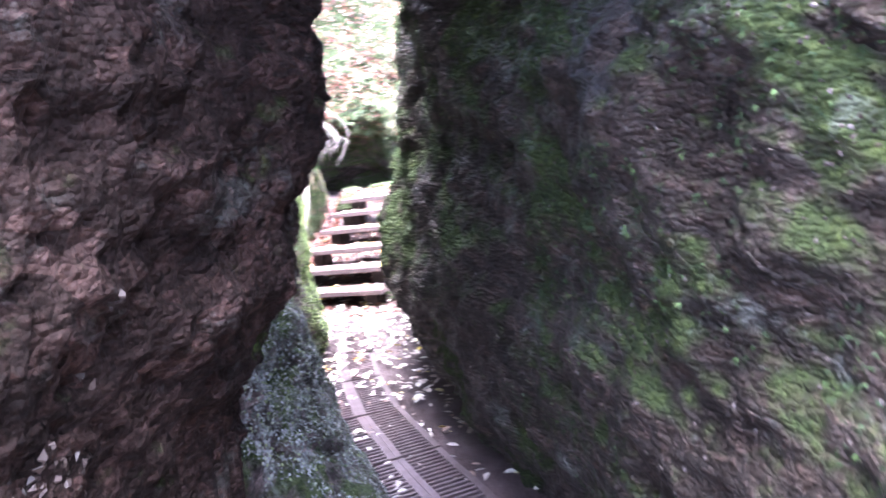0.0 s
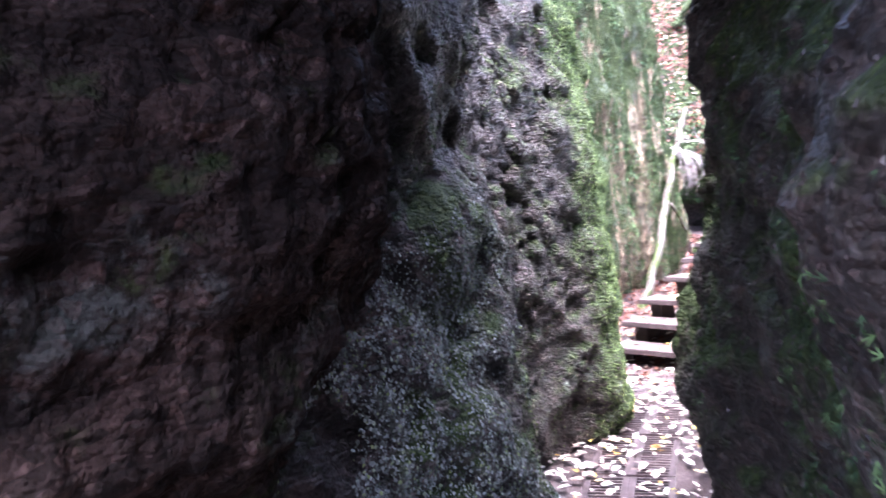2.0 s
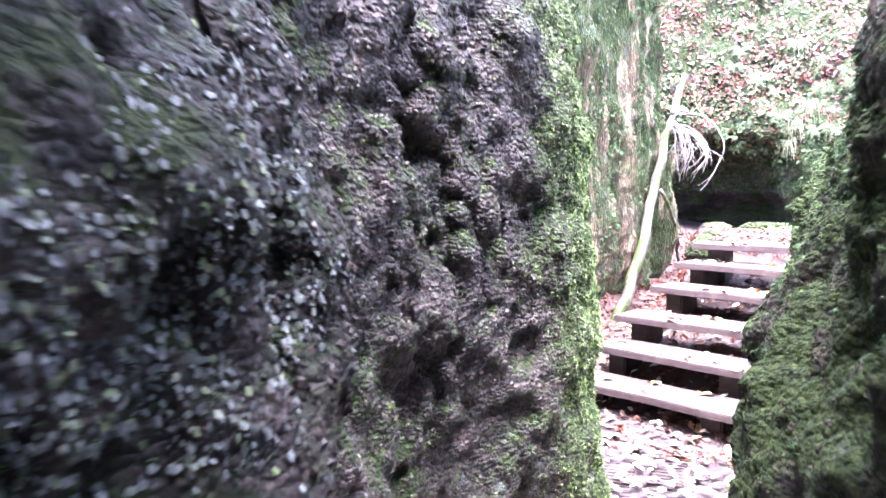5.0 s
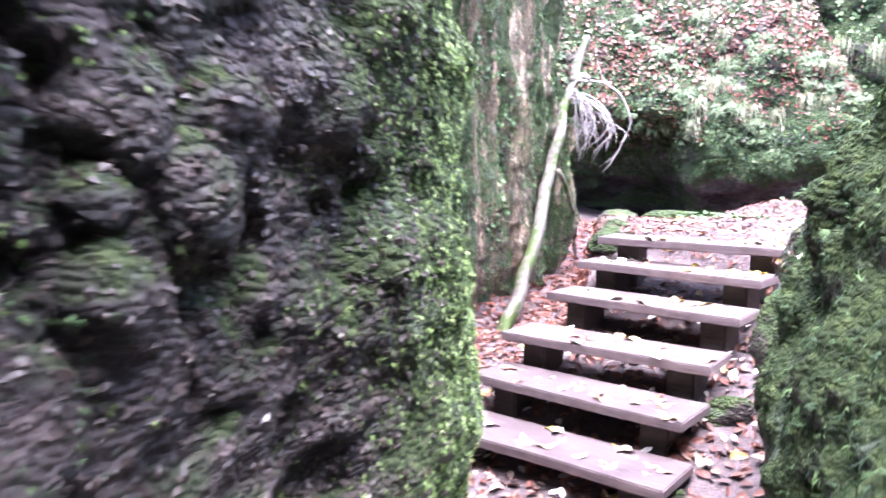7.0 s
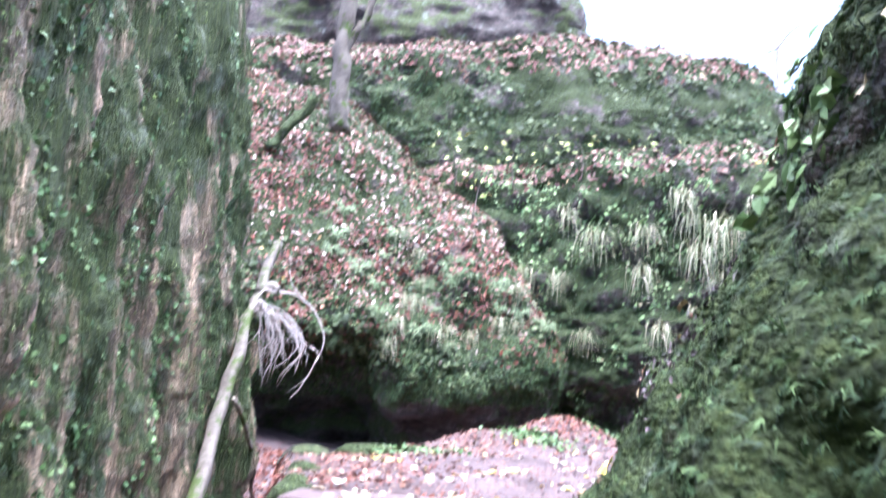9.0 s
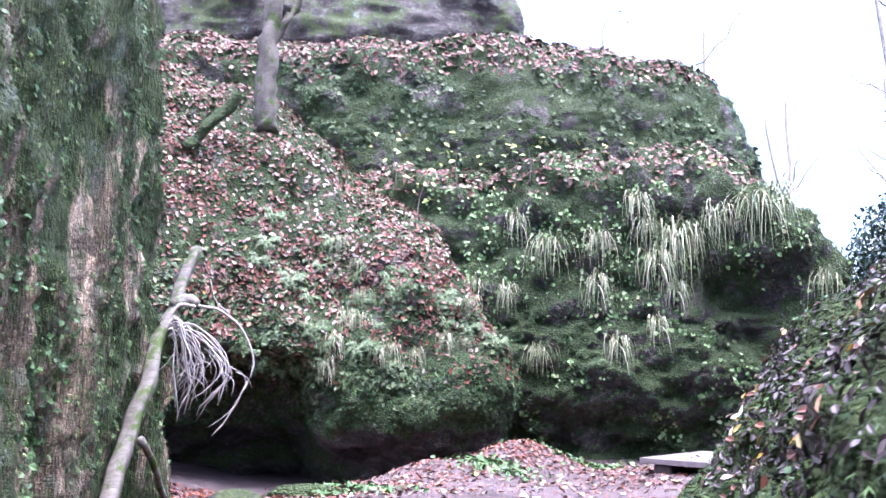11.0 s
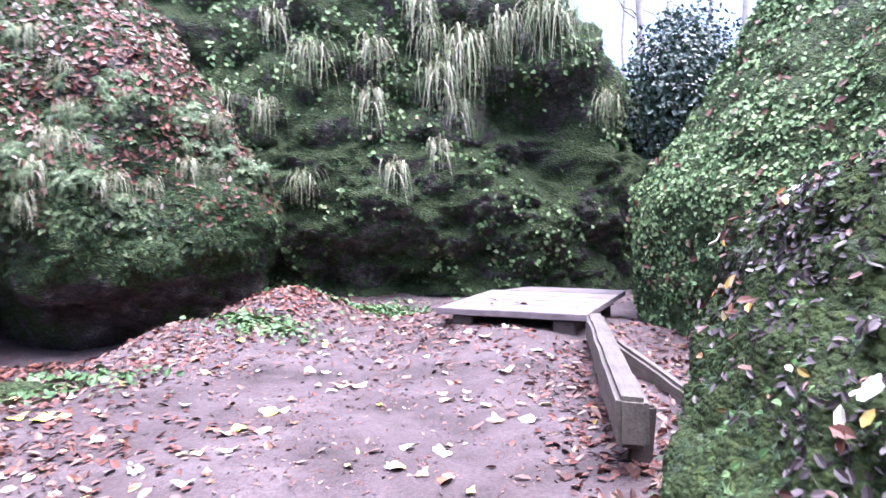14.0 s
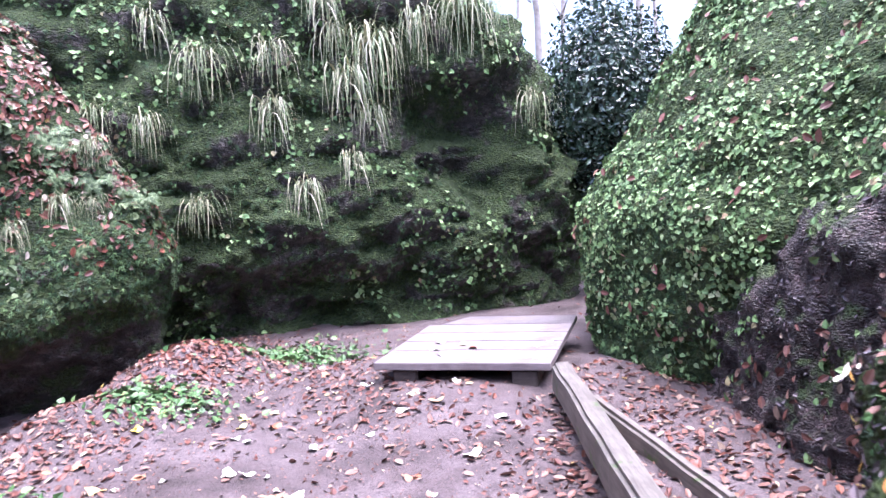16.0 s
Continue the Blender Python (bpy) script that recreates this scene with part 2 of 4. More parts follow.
# ---- noise and meshes ----
def lattice(p, seed):
    h = (p[..., 0] * 374761393 + p[..., 1] * 668265263 + p[..., 2] * 2147483647 + seed * 974711) & 0xFFFFFFFF
    h = ((h ^ (h >> 13)) * 1274126177) & 0xFFFFFFFF
    h = ((h ^ (h >> 15)) * 2246822519) & 0xFFFFFFFF
    return ((h ^ (h >> 16)) & 0xFFFF) / 32767.5 - 1.0


def vnoise(p, seed=0):
    i = np.floor(p).astype(np.int64)
    f = p - i
    f = f * f * (3 - 2 * f)
    out = 0.0
    for a in (0, 1):
        for b in (0, 1):
            for c in (0, 1):
                w = (f[..., 0] if a else 1 - f[..., 0]) * (f[..., 1] if b else 1 - f[..., 1]) * (f[..., 2] if c else 1 - f[..., 2])
                out = out + w * lattice(i + np.array((a, b, c)), seed)
    return out


def fbm(p, octaves=5, gain=0.5, seed=0):
    out, amp = 0.0, 1.0
    for k in range(octaves):
        out = out + amp * vnoise(p * 2 ** k + 17.3 * k, seed + k)
        amp *= gain
    return out


def mesh_of(name, verts, faces, material, smooth=True):
    me = bpy.data.meshes.new(name)
    me.from_pydata(np.asarray(verts, float).reshape(-1, 3).tolist(), [], faces.tolist() if isinstance(faces, np.ndarray) else faces)
    me.materials.append(material)
    if smooth:
        me.polygons.foreach_set("use_smooth", [True] * len(me.polygons))
    me.update()
    return me


def spline(rows, n):
    """n rows along a smooth curve through rows."""
    r = np.asarray(rows, float)
    r = np.vstack([2 * r[0] - r[1], r, 2 * r[-1] - r[-2]])
    t = np.linspace(0, len(rows) - 1 - 1e-6, n)
    k = t.astype(int)
    f = (t - k)[:, None]
    a, b, c, d = r[k], r[k + 1], r[k + 2], r[k + 3]
    return 0.5 * (2 * b + (c - a) * f + (2 * a - 5 * b + 4 * c - d) * f ** 2 + (3 * b - a - 3 * c + d) * f ** 3)


def grid_faces(nu, nv):
    i = np.arange(nu * nv).reshape(nu, nv)
    return np.stack([i[:-1, :-1], i[1:, :-1], i[1:, 1:], i[:-1, 1:]], -1).reshape(-1, 4)


def grid_normals(g):
    du, dv = np.gradient(g, axis=0), np.gradient(g, axis=1)
    n = np.cross(du, dv)
    return n / np.maximum(np.linalg.norm(n, axis=2, keepdims=True), 1e-9)


def worley(p, seed=0):
    """Distance to the nearest of a cloud of points, one in each unit cell."""
    i = np.floor(p).astype(np.int64)
    best = np.full(p.shape[:-1], 9.0)
    for a in (-1, 0, 1):
        for b in (-1, 0, 1):
            for c in (-1, 0, 1):
                q = i + np.array((a, b, c))
                d = 0.0
                for k in range(3):
                    d = d + (q[..., k] + 0.5 + 0.45 * lattice(q, seed + k) - p[..., k]) ** 2
                best = np.minimum(best, d)
    return np.sqrt(best)


def rough_up(g, layers, n=None):
    """Pushes a grid along its normals by layers of (amplitude, size, octaves, squash)."""
    n = grid_normals(g) if n is None else n
    d = 0.0
    for k, (amp, size, octaves, squash) in enumerate(layers):
        q = g / np.array((size, size, size * squash))
        if octaves:
            d = d + amp * fbm(q, octaves, 0.55, 11 * k)
        else:
            d = d + amp * (0.5 - np.minimum(worley(q, 5 * k), 0.8)) * (0.7 + 0.6 * vnoise(g / 0.4, k))
    return g + n * d[..., None]


def cliff(name, stations, nu, zs, into, layers, material, flip=False, lip=0.9, dents=(), carve=None):
    """A rock body. A station: x, y at 1 m above its foot, way into the rock in degrees, foot z, foot inset, lean, height, brow."""
    s = spline(stations, nu)
    x, y, way, foot, undercut, lean, high, brow = (s[:, k:k + 1] for k in range(8))
    t = np.asarray(zs)[None, :]
    z = foot - 0.4 + (high + 0.4) * np.clip(t, 0, 1)
    h = z - foot
    inset = undercut * np.clip((lip - h) / lip, 0, 1.3) ** 1.5 + lean * np.maximum(h - 1.0, 0) + brow * np.clip(t - 0.8, 0, 0.2) ** 2 * 25
    if carve:
        inset = inset + carve(x + 0 * z, y + 0 * z, z) * (t < 1)
    over = np.clip(t - 1, 0, 1)
    inset = inset + over * into
    z = np.where(t > 1.9, foot - 0.4, z + 0.25 * over)
    g = np.stack([x + inset * np.cos(np.radians(way)), y + inset * np.sin(np.radians(way)), z + 0 * x], -1)
    n = grid_normals(g)
    if flip:
        n = -n
    g = rough_up(g, layers, n)
    for dx, dz, rx, rz, deep in dents:
        g[..., 1] += deep * np.exp(-((g[..., 0] - dx) / rx) ** 4 - ((g[..., 2] - dz) / rz) ** 4) * (t < 1.2)
    f = grid_faces(*g.shape[:2])
    ends = np.arange(g.shape[0] * g.shape[1]).reshape(g.shape[:2])
    caps = [ends[0].tolist(), ends[-1][::-1].tolist()]
    ob = new(name, mesh_of(name, g, (f[:, ::-1] if flip else f).tolist() + caps, material))
    return ob, g, n


def levels(n, top=10):
    low = int(n * 0.74)
    return list(np.linspace(0, 0.5, low, endpoint=False)) + list(np.linspace(0.5, 1, n - low)) + list(1 + np.linspace(0.04, 0.9, top)) + [2.0]


# ---- rocks ----
ROUGH = [(0.10, 0.9, 3, 1.0), (0.035, 0.22, 4, 0.8), (0.012, 0.06, 2, 1.0)]
PEBBLY = [(0.10, 0.9, 3, 1.0), (0.04, 0.25, 4, 0.7), (0.045, 0.12, 0, 0.55), (0.05, 0.05, 0, 0.6), (0.02, 0.022, 0, 0.7), (0.006, 0.02, 2, 1.0)]
LUMPY = [(0.09, 0.9, 3, 1.0), (0.05, 0.3, 4, 0.8), (0.06, 0.16, 0, 0.7), (0.035, 0.055, 0, 0.8), (0.006, 0.02, 2, 1.0)]


def ease(v):
    v = np.clip(v, 0, 1)
    return v * v * (3 - 2 * v)


def block_and_hollows(x, y, z):
    """A low block under an overhanging face, then a face eaten by hollows."""
    q = np.stack([y, 0 * y, z], -1)
    block = ease((4.35 - y) / 0.35)
    shelf = 1.62 + 0.3 * (y - 3.0) + 0.12 * vnoise(q / 0.35, 3)
    d = block * (0.07 * np.exp(-((z - shelf - 0.15) / 0.2) ** 2) - 0.3 * np.clip(z - shelf - 0.1, 0, 1.3) * ease((4.3 - y) / 0.6))
    # fluted ribs beside the arris
    d = d + 0.05 * np.exp(-((y - 3.95 - 0.02 * z) / 0.05) ** 2) * ease((z - 1.3) / 0.2)
    eaten = ease((y - 4.55) / 0.25) * ease((6.15 - y) / 0.25)
    pits = np.clip(vnoise(q / np.array((0.4, 1, 0.2)), 8) + 0.6 * vnoise(q / 0.11, 9) + 0.4 * vnoise(q / 0.05, 10) - 0.15, 0, 0.7)
    return d + eaten * 0.07 * pits


CRAGGY = [(0.08, 0.9, 3, 1.0), (0.06, 0.28, 3, 0.8), (0.02, 0.09, 0, 0.8), (0.008, 0.05, 2, 1.0)]
left_near, g_left_near, n_left_near = cliff("rock_left_near", [
    (-0.95, -3.4, 180, 0, 0.15, 0.3, 2.6, 0.3), (-0.8, -1.6, 180, 0, 0.0, 0.3, 2.5, 0.3), (-0.66, -0.1, 180, 0, -0.25, 0.2, 2.5, 0.3), (-0.52, 0.7, 180, 0, -0.15, 0.05, 2.7, -0.3),
    (-0.38, 1.15, 178, 0, 0.2, -0.05, 3.2, -1.4), (-0.26, 1.7, 180, 0, 0.4, -0.14, 3.2, -1.9), (-0.22, 2.15, 190, 0, 0.5, -0.14, 3.3, -1.9),
    (-0.45, 2.45, 235, 0, 0.5, -0.1, 3.6, -1.5), (-0.95, 2.6, 260, 0, 0.0, 0.0, 4.4, -0.5)], 330, levels(250), 2.5, PEBBLY, M_ROCK_NEAR, False, 1.7)
left_mid, g_left_mid, n_left_mid = cliff("rock_left_middle", [
    (-0.72, 2.3, 180, 0, -0.34, 0.03, 4.4, -1.5), (-0.66, 3.0, 180, 0, -0.45, 0.03, 4.5, -0.9), (-0.72, 3.6, 180, 0, -0.4, 0.04, 4.8, -0.5),
    (-0.86, 4.12, 190, 0, -0.14, 0.05, 5.4, -0.3), (-1.16, 4.42, 215, 0, 0.0, 0.05, 6.0, 0.0), (-1.26, 4.95, 180, 0, 0.0, 0.05, 6.0, 0.0), (-1.24, 5.5, 178, 0, 0.04, 0.06, 5.6, 0.1),
    (-1.19, 6.05, 178, 0, 0.0, 0.06, 5.4, 0.2), (-1.18, 6.5, 185, 0, 0.0, 0.06, 4.8, 0.3), (-1.28, 6.78, 225, 0, 0.0, 0.06, 4.7, 0.3), (-1.6, 6.92, 255, 0, 0.05, 0.05, 4.6, 0.3),
    (-2.3, 6.98, 270, 0, 0, 0, 4.6, 0.3)], 460, levels(280), 2.5, CRAGGY, M_ROCK_PILLAR, False, 1.7, carve=block_and_hollows)
left_far, g_left_far, n_left_far = cliff("rock_left_far", [
    (-1.9, 6.6, 160, 0, 0.1, 0.04, 5.0, 0.4), (-2.05, 7.4, 170, 0, 0.1, 0.04, 5.0, 0.4), (-2.25, 8.6, 180, 0.1, 0.1, 0.04, 5.0, 0.4),
    (-2.36, 10.0, 180, 0.3, 0.1, 0.04, 5.0, 0.4), (-2.3, 11.2, 182, 0.35, 0.1, 0.04, 5.0, 0.4), (-2.2, 11.9, 200, 0.35, 0.1, 0.04, 5.0, 0.4),
    (-2.35, 12.3, 240, 0.35, 0.1, 0.04, 5.0, 0.4), (-3.2, 12.6, 265, 0.35, 0.1, 0.04, 5.0, 0.4), (-4.6, 12.7, 270, 0.35, 0.1, 0.04, 5.0, 0.4)],
    320, levels(170), 2.5, [(0.10, 0.7, 3, 4.0), (0.15, 0.2, 3, 5.0), (0.05, 0.09, 0, 2.2), (0.03, 0.07, 2, 1.6), (0.014, 0.03, 2, 1.2)], M_STRIPED)
right_near, g_right, n_right = cliff("rock_right", [
    (1.45, -3.4, 0, 0, 0.15, 0.4, 3.0, 0.4), (1.4, -1.2, 0, 0, 0.0, 0.4, 3.0, 0.4), (1.28, 0.5, 5, 0, 0.1, 0.3, 3.2, 0.4),
    (0.82, 1.9, 10, 0, 0.15, 0.1, 5.4, -0.2), (0.5, 2.8, 15, 0, 0.2, 0.1, 7.2, -1.0), (0.05, 4.0, 12, 0, 0.2, 0.12, 5.6, -0.2),
    (-0.25, 5.05, 5, 0, 0.3, 0.18, 4.4, 0.3), (-0.4, 6.0, 0, 0, 0.36, 0.26, 3.7, 0.5), (-0.42, 6.9, 0, 0, 0.3, 0.36, 3.4, 0.5),
    (-0.35, 7.8, 0, 0, 0.12, 0.55, 3.2, 0.6), (-0.18, 8.5, -5, 0.1, 0.0, 0.8, 2.55, 0.7), (0.15, 9.15, -20, 0.3, 0, 0.9, 2.1, 0.6),
    (0.6, 9.6, -50, 0.6, 0, 0.9, 1.75, 0.5), (1.1, 9.75, -80, 0.9, 0, 0.8, 1.3, 0.4), (1.6, 9.6, -90, 1.0, 0, 0.8, 1.1, 0.4)],
    500, levels(220), 2.6, LUMPY, M_ROCK_RIGHT, True)
ivy_rock, g_ivy, n_ivy = cliff("rock_ivy", [
    (1.9, 9.0, -60, 1.05, 0, 0.9, 2.6, 0.4), (2.45, 9.9, -50, 1.05, 0, 0.8, 3.2, 0.4), (2.95, 10.8, -38, 1.05, 0.0, 0.7, 3.8, 0.4),
    (3.15, 11.6, -25, 1.05, 0.05, 0.62, 4.2, 0.4), (3.22, 12.4, -30, 1.05, 0.05, 0.62, 4.6, 0.4), (3.45, 13.1, -38, 1.05, 0.05, 0.62, 4.6, 0.4),
    (4.1, 13.7, -36, 1.05, 0, 0.6, 4.6, 0.4), (5.4, 14.2, -30, 1.05, 0, 0.5, 4.6, 0.4), (8.0, 14.6, -30, 1.05, 0, 0.4, 4.6, 0.4)],
    240, levels(120), 3.0, ROUGH, M_GREEN, True)
soil_bank, g_soil, n_soil = cliff("soil_bank", [
    (1.5, 9.2, -55, 1.0, 0, 0.95, 2.5, 0.2), (2.05, 9.95, -48, 1.0, 0, 0.9, 2.2, 0.2), (2.5, 10.6, -40, 1.0, -0.1, 0.85, 1.6, 0.2),
    (2.86, 11.2, -35, 1.0, -0.12, 0.85, 1.0, 0.2), (3.2, 11.75, -30, 1.0, -0.1, 0.8, 0.5, 0.2), (3.4, 12.0, -30, 0.9, 0, 0.8, 0.3, 0.2)],
    240, levels(150), 0.8, [(0.07, 0.6, 3, 1.0), (0.06, 0.16, 3, 1.0), (0.035, 0.1, 0, 0.8), (0.008, 0.05, 2, 1.0)], M_SOIL, True)
back_wall, g_back, n_back = cliff("rock_back", [
    (-4.5, 17.5, 90, 0.9, 0.2, 0.1, 4.0, 0.5), (-1.5, 17.3, 90, 0.9, 0.2, 0.15, 4.2, 0.5), (0.6, 16.6, 90, 0.9, 0.3, 0.14, 4.1, 0.4),
    (1.8, 16.2, 90, 0.9, 0.35, 0.12, 4.1, 0.4), (3.2, 15.7, 90, 0.9, 0.15, 0.14, 4.2, 0.5), (4.4, 15.25, 95, 0.9, 0.0, 0.16, 4.1, 0.7),
    (5.6, 15.5, 125, 0.9, 0.0, 0.26, 4.0, 0.8), (6.05, 16.9, 165, 0.9, 0.1, 0.3, 2.6, 0.8), (5.9, 19.0, 180, 0.9, 0.1, 0.3, 1.6, 0.8)],
    300, levels(110), 3.0, [(0.18, 1.2, 3, 1.0), (0.15, 0.32, 4, 0.7), (0.05, 0.11, 0, 0.8), (0.02, 0.07, 2, 1.0)], M_BACK, dents=((4.1, 2.8, 0.62, 0.55, 0.5), (2.3, 1.3, 1.4, 0.3, 0.25)))


def cavern(x, y, z):
    """The dark hollow under the far end of the boulder."""
    return 1.3 * ease((2.3 - z) / 0.4) * ease((-0.9 - x) / 0.8)


boulder, g_boulder, n_boulder = cliff("rock_leafy", [
    (-4.6, 14.6, 100, 0.5, 0.5, 0.45, 5.2, 0.5), (-3.2, 14.9, 95, 0.5, 1.6, 0.45, 5.9, 0.5), (-2.0, 15.2, 90, 0.45, 1.7, 0.45, 5.5, 0.6),
    (-0.9, 15.1, 90, 0.45, 1.6, 0.5, 4.3, 0.6), (0.1, 15.2, 85, 0.5, 1.3, 0.5, 3.6, 0.7), (0.95, 15.4, 115, 0.7, 0.9, 0.5, 2.8, 0.7),
    (1.3, 16.1, 155, 0.9, 0.3, 0.4, 1.7, 0.6), (1.3, 17.2, 180, 0.9, 0.2, 0.4, 1.4, 0.6)],
    280, levels(130), 1.6, [(0.15, 1.0, 3, 1.0), (0.06, 0.3, 4, 0.8), (0.02, 0.07, 2, 1.0)], M_BACK, False, 1.5, carve=cavern)
upper, g_upper, n_upper = cliff("rock_upper", [
    (-7.0, 17.5, 90, 4.2, 0.0, 0.3, 3.4, 0.4), (-3.0, 18.4, 90, 4.6, 0.0, 0.25, 3.2, 0.5), (0.0, 18.0, 90, 4.7, 0.0, 0.25, 3.2, 0.5),
    (3.0, 17.8, 92, 4.7, 0.0, 0.3, 3.2, 0.6), (5.7, 18.1, 120, 4.4, 0.0, 0.4, 3.0, 0.7), (6.4, 19.8, 165, 3.4, 0.0, 0.6, 2.4, 0.7), (6.5, 24.0, 180, 3.0, 0, 0.6, 2.4, 0.7)],
    220, levels(90), 4.6, [(0.2, 1.2, 3, 1.0), (0.07, 0.3, 4, 0.7)], M_BACK)
crag, g_crag, n_crag = cliff("rock_crag", [
    (-9.0, 20.5, 90, 8.0, 0.1, 0.1, 4.5, 0.5), (-3.0, 21.0, 90, 8.0, 0.1, 0.1, 4.5, 0.5), (1.5, 21.0, 90, 8.0, 0.1, 0.15, 4.0, 0.5), (2.6, 21.3, 125, 7.6, 0.1, 0.3, 3.4, 0.8),
    (3.0, 22.3, 175, 7.6, 0, 0.3, 2.4, 0.8)], 160, levels(50), 3.0, [(0.25, 1.5, 3, 0.6), (0.08, 0.4, 3, 0.5)], M_CRAG)

gap_rock, g_gap, n_gap = cliff("rock_gap", [
    (5.7, 17.8, 90, 0.8, 0.0, 0.1, 2.5, 0.4), (7.0, 17.0, 90, 0.8, 0.0, 0.1, 2.7, 0.4), (9.0, 16.9, 90, 0.8, 0.0, 0.1, 3.0, 0.4), (12.0, 17.2, 90, 0.8, 0, 0.1, 3.0, 0.4)],
    80, levels(50), 3.0, ROUGH, M_BACK)

LABELS = {
    gap_rock: ("dark mossy rock closing the narrow gap", "rock wall"),
    left_near: ("dark reddish conglomerate rock wall overhanging the path", "rock wall"),
    left_mid: ("lichen-grey rock wall with green moss streaks", "rock wall"),
    left_far: ("tall tan rock wall with vertical moss streaks", "rock wall"),
    right_near: ("wet dark rock wall with thick moss slope", "rock wall"),
    ivy_rock: ("leaning rock covered in small green ivy leaves", "rock"),
    soil_bank: ("dark wet crumbly soil bank below the ivy", "soil bank"),
    back_wall: ("mossy rock wall hung with pale grass tufts", "rock wall"),
    boulder: ("undercut boulder under ferns and brown fallen leaves", "boulder"),
    upper: ("mossy upper ledge of rock above the hollow", "rock ledge"),
    crag: ("grey crag high above the leafy ledge", "crag"),
}
for ob, (lab, cat) in LABELS.items():
    tagged(ob, lab, cat, kind="structure")


# ---- ground ----
def ground_z(x, y):
    """Height of the ground: passage floor, ramp under the steps, upper yard, gully beside it."""
    s = 0.292 * x + 0.956 * y
    yard = 1.05 - 0.015 * np.clip(y - 10, 0, 6)
    kick = np.clip((s - 9.72) / 0.12, 0, 1)
    z = np.clip((s - 7.42) * 0.36, 0, 0.8) * (1 - kick) + yard * kick
    edge = -1.5 - 0.12 * np.clip(y - 10.3, 0, 2) + 0.9 * np.clip(y - 12.4, 0, 3.0)
    left = np.clip((edge - x) / 0.22, 0, 1)
    left = left * left * (3 - 2 * left) * np.clip((y - 8.6) / 1.0, 0, 1)
    gully = np.minimum(z, 0.15 + 0.1 * np.clip(y - 9, 0, 5) + 0.2 * np.clip(-2.2 - x, 0, 2))
    z = z * (1 - left) + gully * left
    far = np.clip((np.hypot(x, y - 8) - 16) / 30, 0, 1)
    z = z * (1 - far) + far * 1.0
    mound = 0.3 * np.exp(-((x - 0.95) / 0.6) ** 2 - ((y - 14.75) / 0.5) ** 2) + 0.16 * np.exp(-((x - 0.1) / 0.7) ** 2 - ((y - 14.0) / 0.5) ** 2)
    pad = 0.14 * np.exp(-((x - 2.35) / 1.0) ** 4 - ((y - 13.2) / 1.0) ** 4)
    return z + mound + pad


def ground(name, x0, x1, y0, y1, step, hole=None):
    nx, ny = int((x1 - x0) / step) + 1, int((y1 - y0) / step) + 1
    X, Y = np.meshgrid(np.linspace(x0, x1, nx), np.linspace(y0, y1, ny), indexing="ij")
    Z = ground_z(X, Y)
    p = np.stack([X, Y, Z * 0], -1)
    Z = Z + 0.03 * fbm(p / 0.8, 3) + 0.008 * fbm(p / 0.08, 3, 0.6, 5)
    return np.stack([X, Y, Z], -1)


g_ground = ground("ground", -5.0, 7.0, -4.0, 19.0, 0.06)
# one sheet: a fine middle whose rim runs on to the horizon
gv = g_ground.reshape(-1, 3)
nx, ny = g_ground.shape[:2]
idx = np.arange(nx * ny).reshape(nx, ny)
rim = np.concatenate([idx[:-1, 0], idx[-1, :-1], idx[:0:-1, -1], idx[0, :0:-1]])
c = gv[rim].copy()
mid = np.array((1.0, 8.0, 0.0))
r1 = mid + (c - mid) * 6
r2 = mid + (c - mid) * 150
r1[:, 2], r2[:, 2] = 0.5, 0.5
n0, n1 = nx * ny, nx * ny + len(rim)
k = np.arange(len(rim))
kn = (k + 1) % len(rim)
faces = np.vstack([grid_faces(nx, ny), np.stack([rim[k], n0 + k, n0 + kn, rim[kn]], -1), np.stack([n0 + k, n1 + k, n1 + kn, n0 + kn], -1)])
tagged(new("ground", mesh_of("ground", np.vstack([gv, r1, r2]), faces, M_GROUND)), "damp packed earth path strewn with leaves", "ground", kind="structure")


# ---- boards, steps ----
def board(l, w, h, bev=0.008, seed=0, wear=0.004):
    """A board along x, centred, its top at z = 0, with worn edges."""
    bm = bmesh.new()
    bmesh.ops.create_cube(bm, size=1)
    bmesh.ops.scale(bm, vec=(l, w, h), verts=bm.verts)
    bmesh.ops.translate(bm, vec=(0, 0, -h / 2), verts=bm.verts)
    bmesh.ops.bevel(bm, geom=list(bm.edges), offset=bev, segments=2, affect="EDGES")
    bmesh.ops.subdivide_edges(bm, edges=[e for e in bm.edges if e.calc_length() > l * 0.6], cuts=8)
    for v in bm.verts:
        q = v.co * 4 + Vector((seed, seed * 2.1, 0))
        v.co += Vector((0, noise.noise(q), noise.noise(q + Vector((9, 0, 0))))) * wear
    return bm


def part(name, bm, material, parent=None, label="", m=None):
    me = bpy.data.meshes.new(name)
    bm.to_mesh(me)
    bm.free()
    me.materials.append(material)
    ob = new(name, me)
    if parent:
        ob.parent = parent
    if m is not None:
        ob.matrix_basis = m
    if label:
        ob["label"] = label
    return ob


